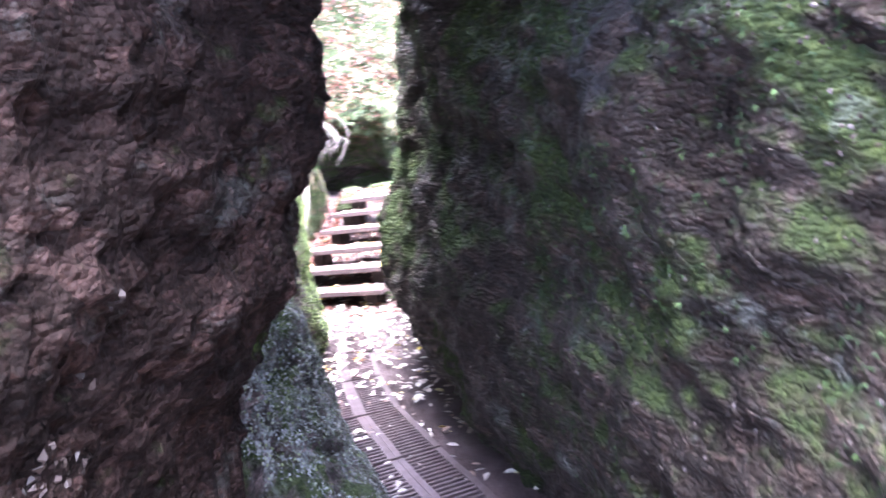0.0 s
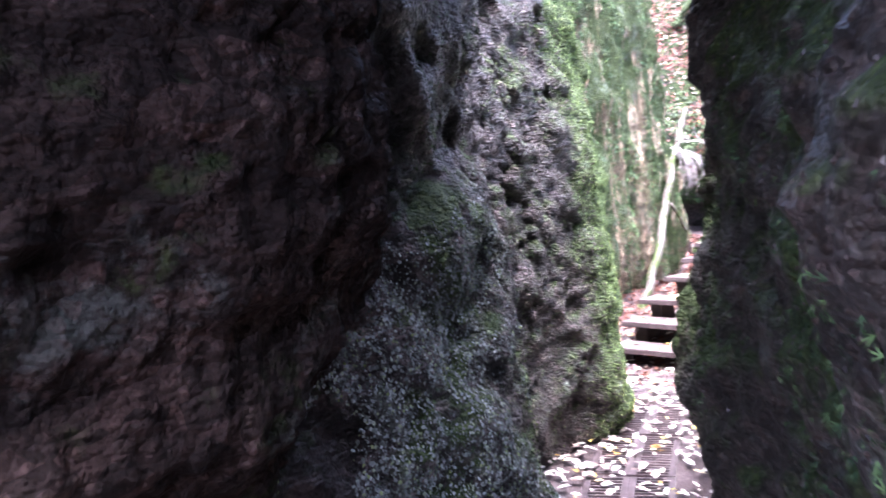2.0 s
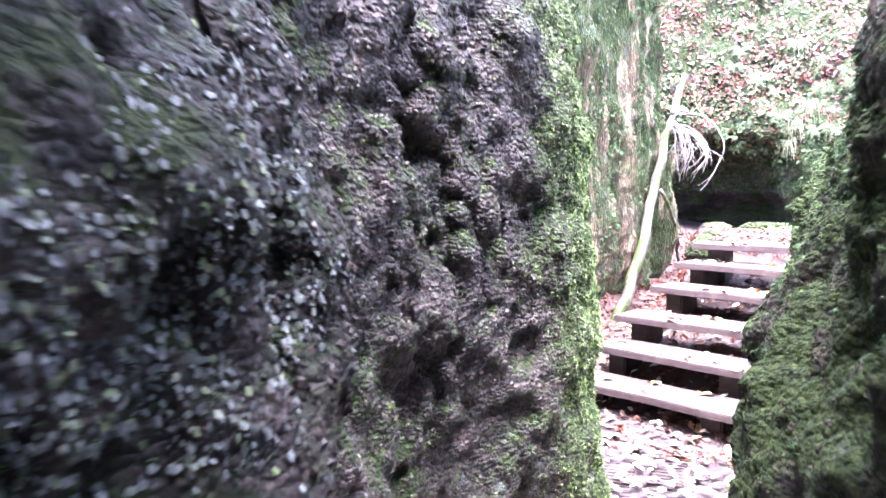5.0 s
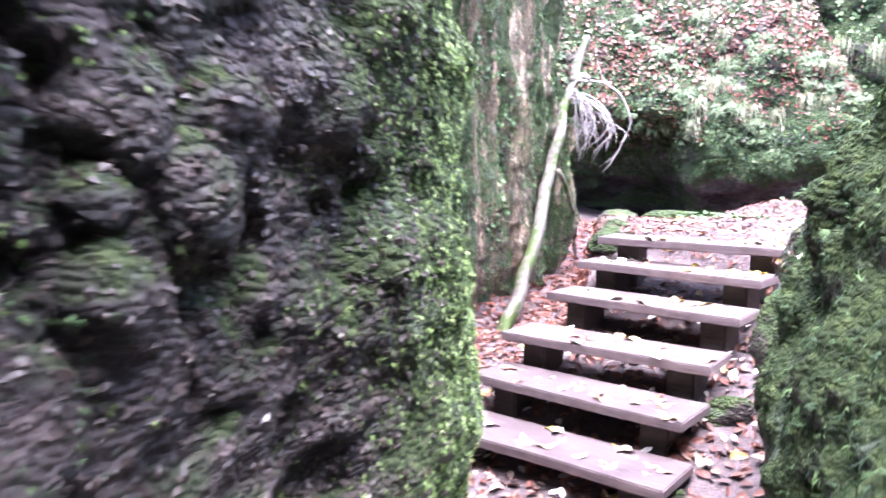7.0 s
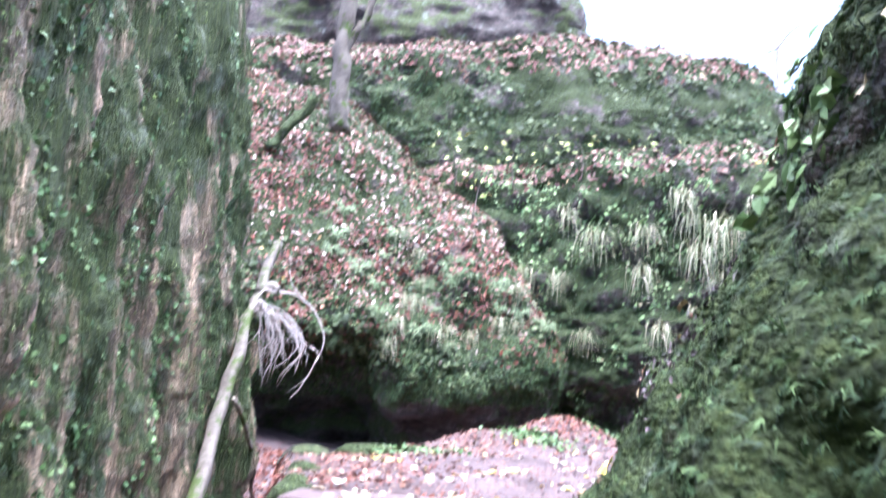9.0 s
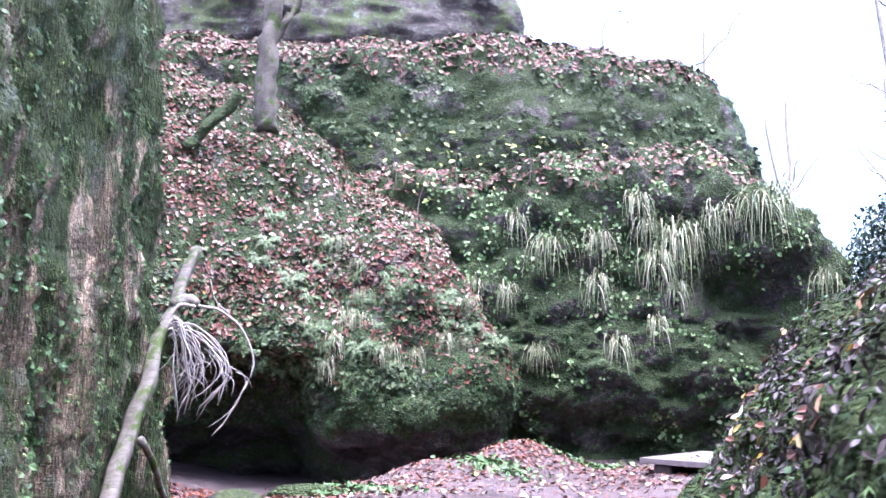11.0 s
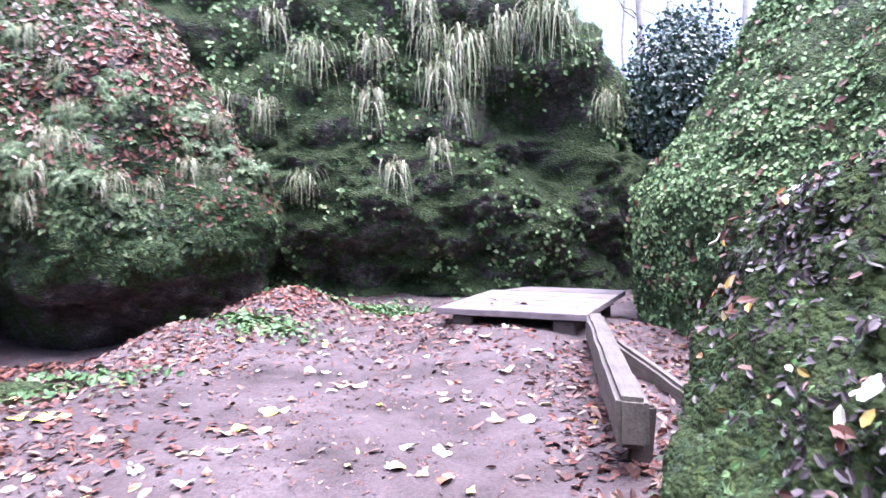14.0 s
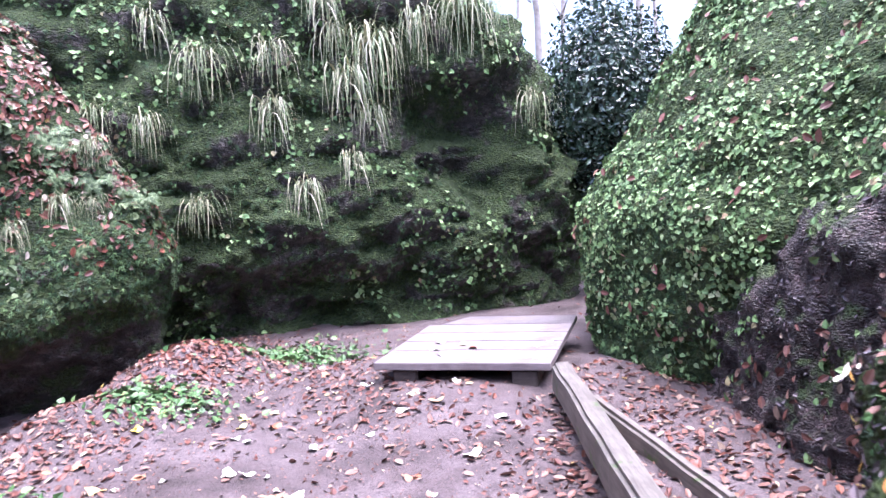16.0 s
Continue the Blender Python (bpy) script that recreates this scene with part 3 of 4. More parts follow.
# the flight: middle of the front edge of each tread, turn, in order upwards
STEPS = [(-1.34, 8.10, 0.20, -17), (-1.29, 8.47, 0.385, -18), (-1.20, 8.82, 0.565, -15.5), (-1.06, 9.30, 0.735, -18.5), (-0.95, 9.66, 0.90, -20), (-0.80, 9.91, 1.055, -12)]
for i, (sx, sy, sz, turn) in enumerate(STEPS):
    step = tagged(new("wooden_step"), "wet brown wooden plank step with fallen leaves", "step", "steps of the flight")
    step.matrix_basis = pose(sx, sy, sz, 0, 0, turn)
    depth = 0.37 if i < 5 else 0.34
    part("tread", board(1.24 if i < 5 else 1.27, depth, 0.05, 0.006, i), M_TREAD, step, "", pose(0, depth / 2, 0))
    for bx in (-0.45, 0.44):
        part("support", board(0.15, depth - 0.12, 0.3, 0.012, i + bx), M_BLOCK, step, "dark timber block", pose(bx, depth / 2 + 0.04, -0.052))

# ---- the low deck and the beams ----
deck = tagged(new("wooden_platform"), "low weathered grey wooden platform with a clipped corner", "platform")
deck.matrix_basis = pose(1.995, 12.775, 1.25, 0, 0, -49.6)
PLANKS = ((0.0, 0.36, 0.0), (0.37, 0.27, 0.0), (0.65, 0.28, 0.0), (0.94, 0.3, 0.0), (1.25, 0.33, 0.1))
for i, (y0, w, clip) in enumerate(PLANKS):
    bm = board(1.12 - clip, w, 0.045, 0.004, 40 + i, 0.003)
    if clip:
        for v in bm.verts:
            if v.co.x < 0 and v.co.y > 0:
                v.co.x += 0.14
    part("plank", bm, M_DECK, deck, "", pose(clip / 2, y0 + w / 2, 0))
for bx, by in ((-0.36, 0.14), (0.4, 0.14), (-0.36, 1.2), (0.4, 1.2)):
    part("support", board(0.16, 0.24, 0.24, 0.01, by), M_BLOCK, deck, "dark squared timber block", pose(bx, by, -0.047))


def beam(name, a, b, w, h, material, label, cat):
    a, b = Vector(a), Vector(b)
    d = b - a
    ob = part(name, board(d.length, w, h, 0.018, a.x, 0.012), material)
    ob.matrix_basis = Matrix.Translation((a + b) / 2) @ d.to_track_quat("X", "Z").to_matrix().to_4x4()
    return tagged(ob, label, cat)


beam("border_beam", (0.93, 10.2, 1.35), (2.36, 12.26, 1.275), 0.11, 0.18, M_BEAM, "squared old wooden beam with moss bordering the path", "beam")
beam("drain_beam", (1.78, 10.7, 1.12), (2.33, 11.98, 1.14), 0.065, 0.15, M_BEAM, "thinner wooden beam lying beside the gutter", "beam")
stake = part("wooden_stake", board(0.09, 0.06, 0.4, 0.01, 3), M_BLOCK)
stake.matrix_basis = pose(1.12, 10.36, 1.27, 0, 4, -35)
tagged(stake, "short dark stake holding the old beam", "stake")


# ---- trunks and twigs ----
def tube(points, r0, r1, n=8, seg=24, wob=0.0, seed=0):
    p = spline(points, seg)
    if wob:
        p = p + wob * np.stack([fbm(p * 3 + 5 * k, 3, 0.5, seed + k) for k in range(3)], -1)
    d = np.gradient(p, axis=0)
    d /= np.linalg.norm(d, axis=1, keepdims=True)
    u = np.cross(d, np.array((0.31, 0.2, 0.93)))
    u /= np.linalg.norm(u, axis=1, keepdims=True)
    w = np.cross(d, u)
    a = np.linspace(0, 2 * np.pi, n, endpoint=False)
    r = np.linspace(r0, r1, seg)[:, None] * (1 + 0.16 * np.sin(3 * a + seed)[None, :] * (r0 > 0.03))
    ring = p[:, None] + r[..., None] * (np.cos(a)[None, :, None] * u[:, None] + np.sin(a)[None, :, None] * w[:, None])
    v = ring.reshape(-1, 3)
    i = np.arange(seg * n).reshape(seg, n)
    j = np.roll(i, -1, 1)
    f = np.stack([i[:-1], j[:-1], j[1:], i[1:]], -1).reshape(-1, 4).tolist()
    return v, f + [i[0][::-1].tolist(), i[-1].tolist()]


def tube_part(name, points, r0, r1, material, parent=None, label="", n=8, seg=24, wob=0.0, seed=0):
    v, f = tube(points, r0, r1, n, seg, wob, seed)
    ob = new(name, mesh_of(name, v, f, material))
    if parent:
        ob.parent = parent
    if label:
        ob["label"] = label
    return ob


log = tagged(new("leaning_trunk"), "pale dead trunk with moss patches leaning on rock", "dead tree")
tube_part("trunk", [(-2.16, 10.1, 0.12), (-2.08, 10.75, 0.78), (-2.1, 11.3, 1.32), (-2.1, 11.9, 2.0), (-2.07, 12.3, 2.42), (-2.05, 12.65, 2.85)], 0.056, 0.042, M_BARK, log, n=12, seg=50, wob=0.03)
tube_part("broken_knot", [(-2.08, 12.2, 2.34), (-1.99, 12.25, 2.4), (-1.93, 12.24, 2.36)], 0.05, 0.03, M_BARK, log, seg=6)
random.seed(4)
root = Vector((-2.12, 12.05, 2.14))
for i in range(20):
    reach, drop, back = random.uniform(0.15, 0.5), random.uniform(0.3, 0.62), random.uniform(-0.1, 0.35)
    side = random.uniform(-0.3, 0.15)
    pts = [root, root + Vector((reach * 0.5, back * 0.3, 0.1 - 0.08 * random.random())), root + Vector((reach * 0.98, back * 0.8, -drop * 0.45)), root + Vector((reach * (0.8 + side), back, -drop))]
    tw = tube_part("twig", pts, 0.008, 0.003, M_TWIG, log, n=5, seg=16, wob=0.05, seed=i)
    for k in range(2):
        s = pts[1 + k] * 0.5 + pts[2] * 0.5
        e = s + Vector((random.uniform(-0.15, 0.12), random.uniform(-0.05, 0.1), random.uniform(-0.3, -0.08)))
        tube_part("side_twig", [s, (s + e) / 2 + Vector((0.03, 0, 0.02)), e], 0.004, 0.002, M_TWIG, tw, n=4, seg=8, wob=0.03, seed=i + k)
arch = [root + Vector((0.2, 0.1, 0.2)), root + Vector((0.42, 0.15, 0.16)), root + Vector((0.56, 0.2, -0.05)), root + Vector((0.57, 0.2, -0.3)), root + Vector((0.46, 0.2, -0.55)), root + Vector((0.34, 0.2, -0.68))]
tube_part("twig", arch, 0.011, 0.004, M_TWIG, log, n=5, seg=24, wob=0.04, seed=77)
tube_part("twig", [arch[1], arch[1] + Vector((-0.1, 0, 0.1)), arch[1] + Vector((-0.14, 0, 0.24))], 0.007, 0.003, M_TWIG, log, n=5, seg=8)
tube_part("twig", [root, arch[0] + Vector((-0.12, 0, 0)), arch[0]], 0.012, 0.011, M_TWIG, log, n=5, seg=8)
tube_part("twig", [arch[3], arch[3] + Vector((-0.1, 0, -0.2)), arch[3] + Vector((-0.25, 0, -0.32))], 0.006, 0.002, M_TWIG, log, n=5, seg=8)
stick = tube_part("fallen_stick", [(-2.04, 11.45, 1.5), (-2.0, 11.8, 1.22), (-2.02, 12.15, 0.94), (-2.04, 12.5, 0.62)], 0.022, 0.016, M_BARK, n=7, seg=20, wob=0.03)
tagged(stick, "thin pale dead stick propped on the leafy gully", "stick")


def tree(points, r0, r1, label):
    ob = tagged(new("tree"), label, "tree")
    tube_part("trunk", points, r0, r1, M_TREE, ob, n=12, seg=30, wob=0.06, seed=int(points[0][1] * 7))
    return ob


t1 = tree([(-2.1, 16.95, 5.3), (-2.13, 17.0, 6.4), (-2.1, 17.1, 8.0), (-2.3, 17.3, 12.0)], 0.15, 0.11, "slim tree with bright moss on its trunk")
tube_part("limb", [(-2.15, 17.05, 6.6), (-1.7, 17.2, 7.8), (-1.5, 17.4, 10.0)], 0.07, 0.04, M_TREE, t1, n=8, seg=14, wob=0.05)
mossy_log = tube_part("mossy_log", [(-2.45, 16.5, 5.6), (-2.75, 16.4, 5.2), (-3.05, 16.3, 4.8)], 0.08, 0.06, M_GREEN, n=10, seg=16, wob=0.04)
tagged(mossy_log, "short log fully coated in bright green moss", "log")
random.seed(9)
for i in range(16):
    x, y = random.uniform(4, 30), random.uniform(26, 48)
    h = random.uniform(14, 20)
    tr = tagged(new("tree"), "bare distant forest tree with a grey trunk paled for haze", "tree", "far forest trees")
    tube_part("trunk", [(x, y, 0.3), (x + 0.1, y, h / 2), (x + random.uniform(-0.6, 0.6), y, h)], random.uniform(0.1, 0.2), 0.05, M_HAZETREE, tr, n=8, seg=12, wob=0.1, seed=i)
    for k in range(5):
        z = h * random.uniform(0.4, 0.9)
        a = random.uniform(0, 6.28)
        tube_part("limb", [(x, y, z), (x + math.cos(a) * 0.8, y + math.sin(a) * 0.8, z + 0.7), (x + math.cos(a) * 1.8, y + math.sin(a) * 1.8, z + 1.9)], 0.04, 0.01, M_HAZETREE, tr, n=5, seg=8, wob=0.15, seed=k + i)


# ---- scattering ----
rng = np.random.default_rng(3)


def sample(g, n, count, keep=None, rows=None):
    """count random places on a grid with their normals; keep(p, n) gives the chance of each."""
    a, b = (0, g.shape[1] - 1) if rows is None else rows
    out_p, out_n, have = [], [], 0
    quad = g[:-1, :-1]
    area = np.linalg.norm(np.cross(g[1:, :-1] - quad, g[:-1, 1:] - quad), axis=2)
    area[:, b:] = 0
    area[:, :a] = 0
    prob = (area / area.sum()).ravel()
    for _ in range(40):
        k = rng.choice(prob.size, size=count * 2, p=prob)
        i, j = np.unravel_index(k, area.shape)
        u, v = rng.random((2, len(k), 1))
        p = g[i, j] * (1 - u) * (1 - v) + g[i + 1, j] * u * (1 - v) + g[i, j + 1] * (1 - u) * v + g[i + 1, j + 1] * u * v
        m = n[i, j]
        ok = rng.random(len(k)) < (keep(p, m) if keep else 1.0)
        out_p.append(p[ok])
        out_n.append(m[ok])
        have += ok.sum()
        if have >= count:
            break
    return np.vstack(out_p)[:count], np.vstack(out_n)[:count]


LEAF_V = np.array([(0, 0, 0), (0.3, 0.24, 0.07), (0.7, 0.22, 0.1), (1, 0, 0.02), (0.7, -0.22, 0.1), (0.3, -0.24, 0.07), (0.5, 0, 0.0)]) - (0.5, 0, 0)
LEAF_F = np.array([(0, 6, 1), (1, 6, 2), (2, 6, 3), (3, 6, 4), (4, 6, 5), (5, 6, 0)])
IVY_V = np.array([(0, 0, 0), (0.25, 0.42, 0.05), (0.6, 0.3, 0.08), (1.0, 0, -0.05), (0.6, -0.3, 0.08), (0.25, -0.42, 0.05)])
IVY_F = np.array([(0, 3, 2), (0, 2, 1), (0, 4, 3), (0, 5, 4)])
FROND_V = np.array([(0, 0.035, 0), (0, -0.035, 0), (0.55, 0.05, 0.2), (0.55, -0.05, 0.2), (1.0, 0, 0.08), (0.62, 0.42, 0.1), (0.7, -0.36, 0.14), (0.2, 0.05, 0.06), (0.3, -0.05, 0.08)])
FROND_F = np.array([(0, 1, 3), (0, 3, 2), (2, 3, 4), (0, 7, 5), (1, 6, 8)])


def strew(name, p, n, size, verts, faces, material, label, cat, tilt=0.35, lift=0.0, down=0.0):
    """One mesh of many small pieces lying on a surface; down: how far they hang downwards."""
    c = len(p)
    n = n + rng.normal(0, tilt, n.shape)
    n /= np.linalg.norm(n, axis=1, keepdims=True)
    d = rng.normal(0, 1, n.shape)
    d[:, 2] -= down
    d -= n * (d * n).sum(1, keepdims=True)
    d /= np.linalg.norm(d, axis=1, keepdims=True)
    w = np.cross(n, d)
    s = rng.uniform(size[0], size[1], c)[:, None, None]
    v = p[:, None] + n[:, None] * lift + s * (verts[None, :, 0:1] * d[:, None] + verts[None, :, 1:2] * w[:, None] + verts[None, :, 2:3] * n[:, None])
    f = (faces[None] + (np.arange(c) * len(verts))[:, None, None]).reshape(-1, 3)
    ob = new(name, mesh_of(name, v.reshape(-1, 3), f, material, False))
    return tagged(ob, label, cat, kind="stuff")


n_ground = grid_normals(g_ground)


def bell(v, mid, width):
    return np.exp(-((v - mid) / width) ** 2)


def patchy(p, size, level, soft=0.15, seed=0):
    return np.clip((fbm(p / size, 3, 0.5, seed) - level) / soft + 0.5, 0, 1)


# leaves on the ground
def gully(p, n):
    x, y = p[:, 0], p[:, 1]
    return ((y > 9.3) & (x < -1.5 + 0.9 * np.clip(y - 12.4, 0, 3)) & (p[:, 2] < 1.0) & (y < 15.6)) * 1.0


def yard_rim(p, n):
    x, y = p[:, 0], p[:, 1]
    line = -1.6 + 0.9 * np.clip(y - 12.4, 0, 3)
    rim = bell(x - line, 0.2, 0.75) * (y > 10)
    right = bell(x - (1.05 + 0.68 * (y - 10.3)), -0.1, 0.25) * (y > 9.7) * (y < 12.3)
    gutter = (x > 1.05 + 0.68 * (y - 10.3)) * (y > 9.8) * (y < 12.6) * 0.7
    heap = bell(x, 0.95, 0.5) * bell(y, 14.75, 0.45)
    foot = bell(y, 13.2, 1.2) * bell(x, 1.5, 0.6) * 0.6
    return np.clip(rim + right + gutter + heap + foot + 0.02 * (y > 10), 0, 1) * (y < 16.5) * (y > 9.9)


def lane(p, n):
    x, y = p[:, 0], p[:, 1]
    return (y > 0.0) * (y < 10) * (x > -2.0) * (x < 1.2) * np.clip(0.25 + 0.9 * (y > 4.3) - 0.85 * (y > 7.7), 0, 1)


strew("leaf_litter", *sample(g_ground, n_ground, 9000, gully), (0.05, 0.09), LEAF_V, LEAF_F, M_RED, "deep red-brown fallen beech leaves in the gully", "leaf litter", 0.5, 0.01)
strew("leaf_litter", *sample(g_ground, n_ground, 10500, yard_rim), (0.03, 0.07), LEAF_V, LEAF_F, M_LITTER, "brown fallen leaves along the rim of the path", "leaf litter", 0.35, 0.008)
strew("leaf_litter", *sample(g_ground, n_ground, 2600, yard_rim), (0.03, 0.06), LEAF_V, LEAF_F, M_RED, "dark red-brown beech leaves along the rim of the path", "leaf litter", 0.4, 0.01)
strew("leaf_heap", *sample(g_ground, n_ground, 1800, lambda p, n: bell(p[:, 0], 0.98, 0.35) * bell(p[:, 1], 14.6, 0.35)), (0.04, 0.075), LEAF_V, LEAF_F, M_RED, "heap of red-brown leaves below the boulder", "leaf heap", 0.5, 0.015)
strew("forest_debris", *sample(g_ground, n_ground, 9000, lambda p, n: (p[:, 1] > 10.0) * (p[:, 1] < 15.5) * (p[:, 0] > -1.5) * (p[:, 0] < 3.2) * (0.25 + 0.75 * patchy(p, 0.5, 0.0, 0.3, 61))), (0.008, 0.028), LEAF_V, LEAF_F, M_LITTER, "small leaf crumbs trodden into the path", "leaf crumbs", 0.4, 0.004)
strew("leaf_litter", *sample(g_ground, n_ground, 2200, lambda p, n: (p[:, 1] > 7.5) * (p[:, 1] < 10.1) * (p[:, 0] > -2.4) * (p[:, 0] < 0.0)), (0.04, 0.085), LEAF_V, LEAF_F, M_LITTER, "wet brown leaves under and beside the steps", "leaf litter", 0.35, 0.012)
M_PALE = leaf_mat("pale_leaves", [(0.0, (0.3, 0.2, 0.16)), (0.25, (0.5, 0.42, 0.38)), (0.6, (0.68, 0.62, 0.58)), (0.85, (0.74, 0.7, 0.66)), (0.93, (0.6, 0.5, 0.1)), (1.0, (0.45, 0.16, 0.05))])
strew("leaf_litter", *sample(g_ground, n_ground, 3000, lane), (0.04, 0.09), LEAF_V, LEAF_F, M_PALE, "pale wet fallen leaves on the passage floor", "leaf litter", 0.2, 0.035)


def steep_up(p, n, a=0.15, b=0.5):
    return np.clip((n[:, 2] - a) / (b - a), 0, 1)


# leaves and plants on the rocks
NB = n_boulder
strew("leaf_litter", *sample(g_boulder, NB, 4500, lambda p, n: np.clip((p[:, 2] - 1.75) / 0.8, 0, 1) * (0.25 + 0.75 * patchy(p, 0.5, 0.0)), (0, 138)), (0.05, 0.095), LEAF_V, LEAF_F, M_LITTER, "red-brown fallen leaves covering the boulder", "leaf litter", 0.5, 0.015, 0.6)
strew("leaf_litter", *sample(g_boulder, NB, 5500, lambda p, n: np.clip((p[:, 2] - 1.75) / 0.8, 0, 1) * (0.25 + 0.75 * patchy(p, 0.5, 0.0)), (0, 138)), (0.05, 0.095), LEAF_V, LEAF_F, M_RED, "dark red beech leaves covering the boulder", "leaf litter", 0.5, 0.015, 0.6)
strew("leaf_litter", *sample(g_boulder, NB, 2200, lambda p, n: np.clip((p[:, 2] - 1.75) / 0.8, 0, 1) * (0.25 + 0.75 * patchy(p, 0.6, 0.0, 0.15, 81)), (0, 138)), (0.05, 0.095), LEAF_V, LEAF_F, M_TANLEAF, "bleached tan leaves among the ferns on the boulder", "leaf litter", 0.5, 0.015, 0.6)
strew("creeping_plants", *sample(g_boulder, NB, 9000, lambda p, n: np.clip((3.6 - p[:, 2]) / 1.5, 0.15, 1) * np.clip((p[:, 2] - 1.5) / 0.5, 0, 1) * patchy(p, 0.4, -0.05, 0.3, 4), (0, 138)), (0.04, 0.09), IVY_V, IVY_F, M_FERN, "small green plants and moss on the boulder", "ground plants", 0.6, 0.01, 1.0)
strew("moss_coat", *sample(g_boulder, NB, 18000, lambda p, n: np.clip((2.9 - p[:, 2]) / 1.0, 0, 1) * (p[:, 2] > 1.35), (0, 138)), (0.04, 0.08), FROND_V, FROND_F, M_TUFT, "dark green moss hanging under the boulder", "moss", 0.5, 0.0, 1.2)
strew("moss_coat", *sample(g_back, n_back, 26000, lambda p, n: (p[:, 0] > -0.2) * (1 - 0.97 * bell(p[:, 0], 4.15, 0.55) * bell(p[:, 2], 2.75, 0.5)), (0, 126)), (0.04, 0.09), FROND_V, FROND_F, M_TUFT, "dark green moss on the back wall", "moss", 0.5, 0.0, 1.2)
strew("creeping_plants", *sample(g_back, n_back, 6500, lambda p, n: (p[:, 0] > 0) * patchy(p, 0.5, 0.15, 0.2, 6) * (1 - 0.97 * bell(p[:, 0], 4.15, 0.6) * bell(p[:, 2], 2.75, 0.6)), (0, 126)), (0.035, 0.075), IVY_V, IVY_F, M_IVY, "small-leaved creepers on the back wall", "creeper", 0.6, 0.02, 0.8)
strew("leaf_litter", *sample(g_back, n_back, 6000, lambda p, n: np.clip((p[:, 2] - 4.4) / 0.5, 0, 1), (90, 119)), (0.07, 0.12), LEAF_V, LEAF_F, M_LITTER, "brown leaves lying on the lower ledge", "leaf litter", 0.4, 0.015)
strew("leaf_litter", *sample(g_upper, n_upper, 12000, lambda p, n: np.clip((p[:, 2] - 6.7) / 0.8, 0, 1), (60, 99)), (0.08, 0.14), LEAF_V, LEAF_F, M_LITTER, "brown leaves lying on the upper ledge", "leaf litter", 0.4, 0.02)
strew("moss_coat", *sample(g_upper, n_upper, 14000, lambda p, n: (p[:, 0] > -4.5) * patchy(p, 0.9, -0.2, 0.3, 8), (0, 94)), (0.07, 0.13), FROND_V, FROND_F, M_TUFT, "moss on the upper ledge face", "moss", 0.5, 0.0, 1.0)
strew("creeping_plants", *sample(g_upper, n_upper, 3500, lambda p, n: (p[:, 0] > -3) * patchy(p, 0.8, 0.1, 0.2, 9), (0, 98)), (0.06, 0.12), IVY_V, IVY_F, M_FERN, "light green plants on the upper ledge", "ground plants", 0.6, 0.02, 0.5)

NI = n_ivy


def ivy_zone(p, n):
    return 0.3 + 0.7 * patchy(p, 0.35, -0.15, 0.3, 2)


strew("ivy", *sample(g_ivy, NI, 66000, ivy_zone, (8, 129)), (0.018, 0.05), IVY_V, IVY_F, M_IVY, "small light green ivy leaves covering the rock", "ivy", 0.55, 0.015, 0.7)
strew("ivy", *sample(g_soil, n_soil, 600, lambda p, n: patchy(p, 0.3, 0.2, 0.15, 5), (40, 150)), (0.03, 0.06), IVY_V, IVY_F, M_IVY, "ivy sprigs creeping over the soil bank", "ivy", 0.5, 0.02)
strew("leaf_crust", *sample(g_soil, n_soil, 6000, lambda p, n: 0.4 + 0.6 * patchy(p, 0.3, -0.1, 0.3, 92), (8, 158)), (0.014, 0.04), LEAF_V, LEAF_F, M_CRUST, "dark crumbs of earth and rotting leaves on the bank", "leaf litter", 0.7, 0.006)
strew("leaf_litter", *sample(g_soil, n_soil, 240, None, (8, 119)), (0.04, 0.08), LEAF_V, LEAF_F, M_LITTER, "brown leaves stuck on the dark soil bank", "leaf litter", 0.5, 0.02)
strew("leaf_litter", *sample(g_ivy, NI, 700, None, (8, 119)), (0.05, 0.09), LEAF_V, LEAF_F, M_LITTER, "scattered brown leaves caught in the ivy", "leaf litter", 0.5, 0.03)
strew("moss_coat", *sample(g_ivy, NI, 12000, lambda p, n: bell(p[:, 0], 3.3, 0.4) * (p[:, 1] > 12.0) + 0.1, (8, 119)), (0.03, 0.06), FROND_V, FROND_F, M_TUFT, "yellow-green moss at the edge of the ivy", "moss", 0.5, 0.0, 1.0)


def crust(p):
    """The earthy leaf-strewn top of the rock beside the steps."""
    return np.clip((p[:, 1] - 7.6) / 0.5, 0, 1) * np.clip((p[:, 2] - 1.5 - 0.25 * fbm(p / 0.3, 3, 0.5, 90)) / 0.2, 0, 1)


def right_moss(p, n):
    far = np.clip((p[:, 1] - 4.6) / 1.0, 0, 1)
    return far * np.clip((p[:, 2] - 0.75) * 0.9, 0.03, 1) * (0.55 + 0.45 * patchy(p, 0.35, -0.1, 0.3, 12)) * (p[:, 1] < 9.9) * (1 - 0.85 * crust(p))


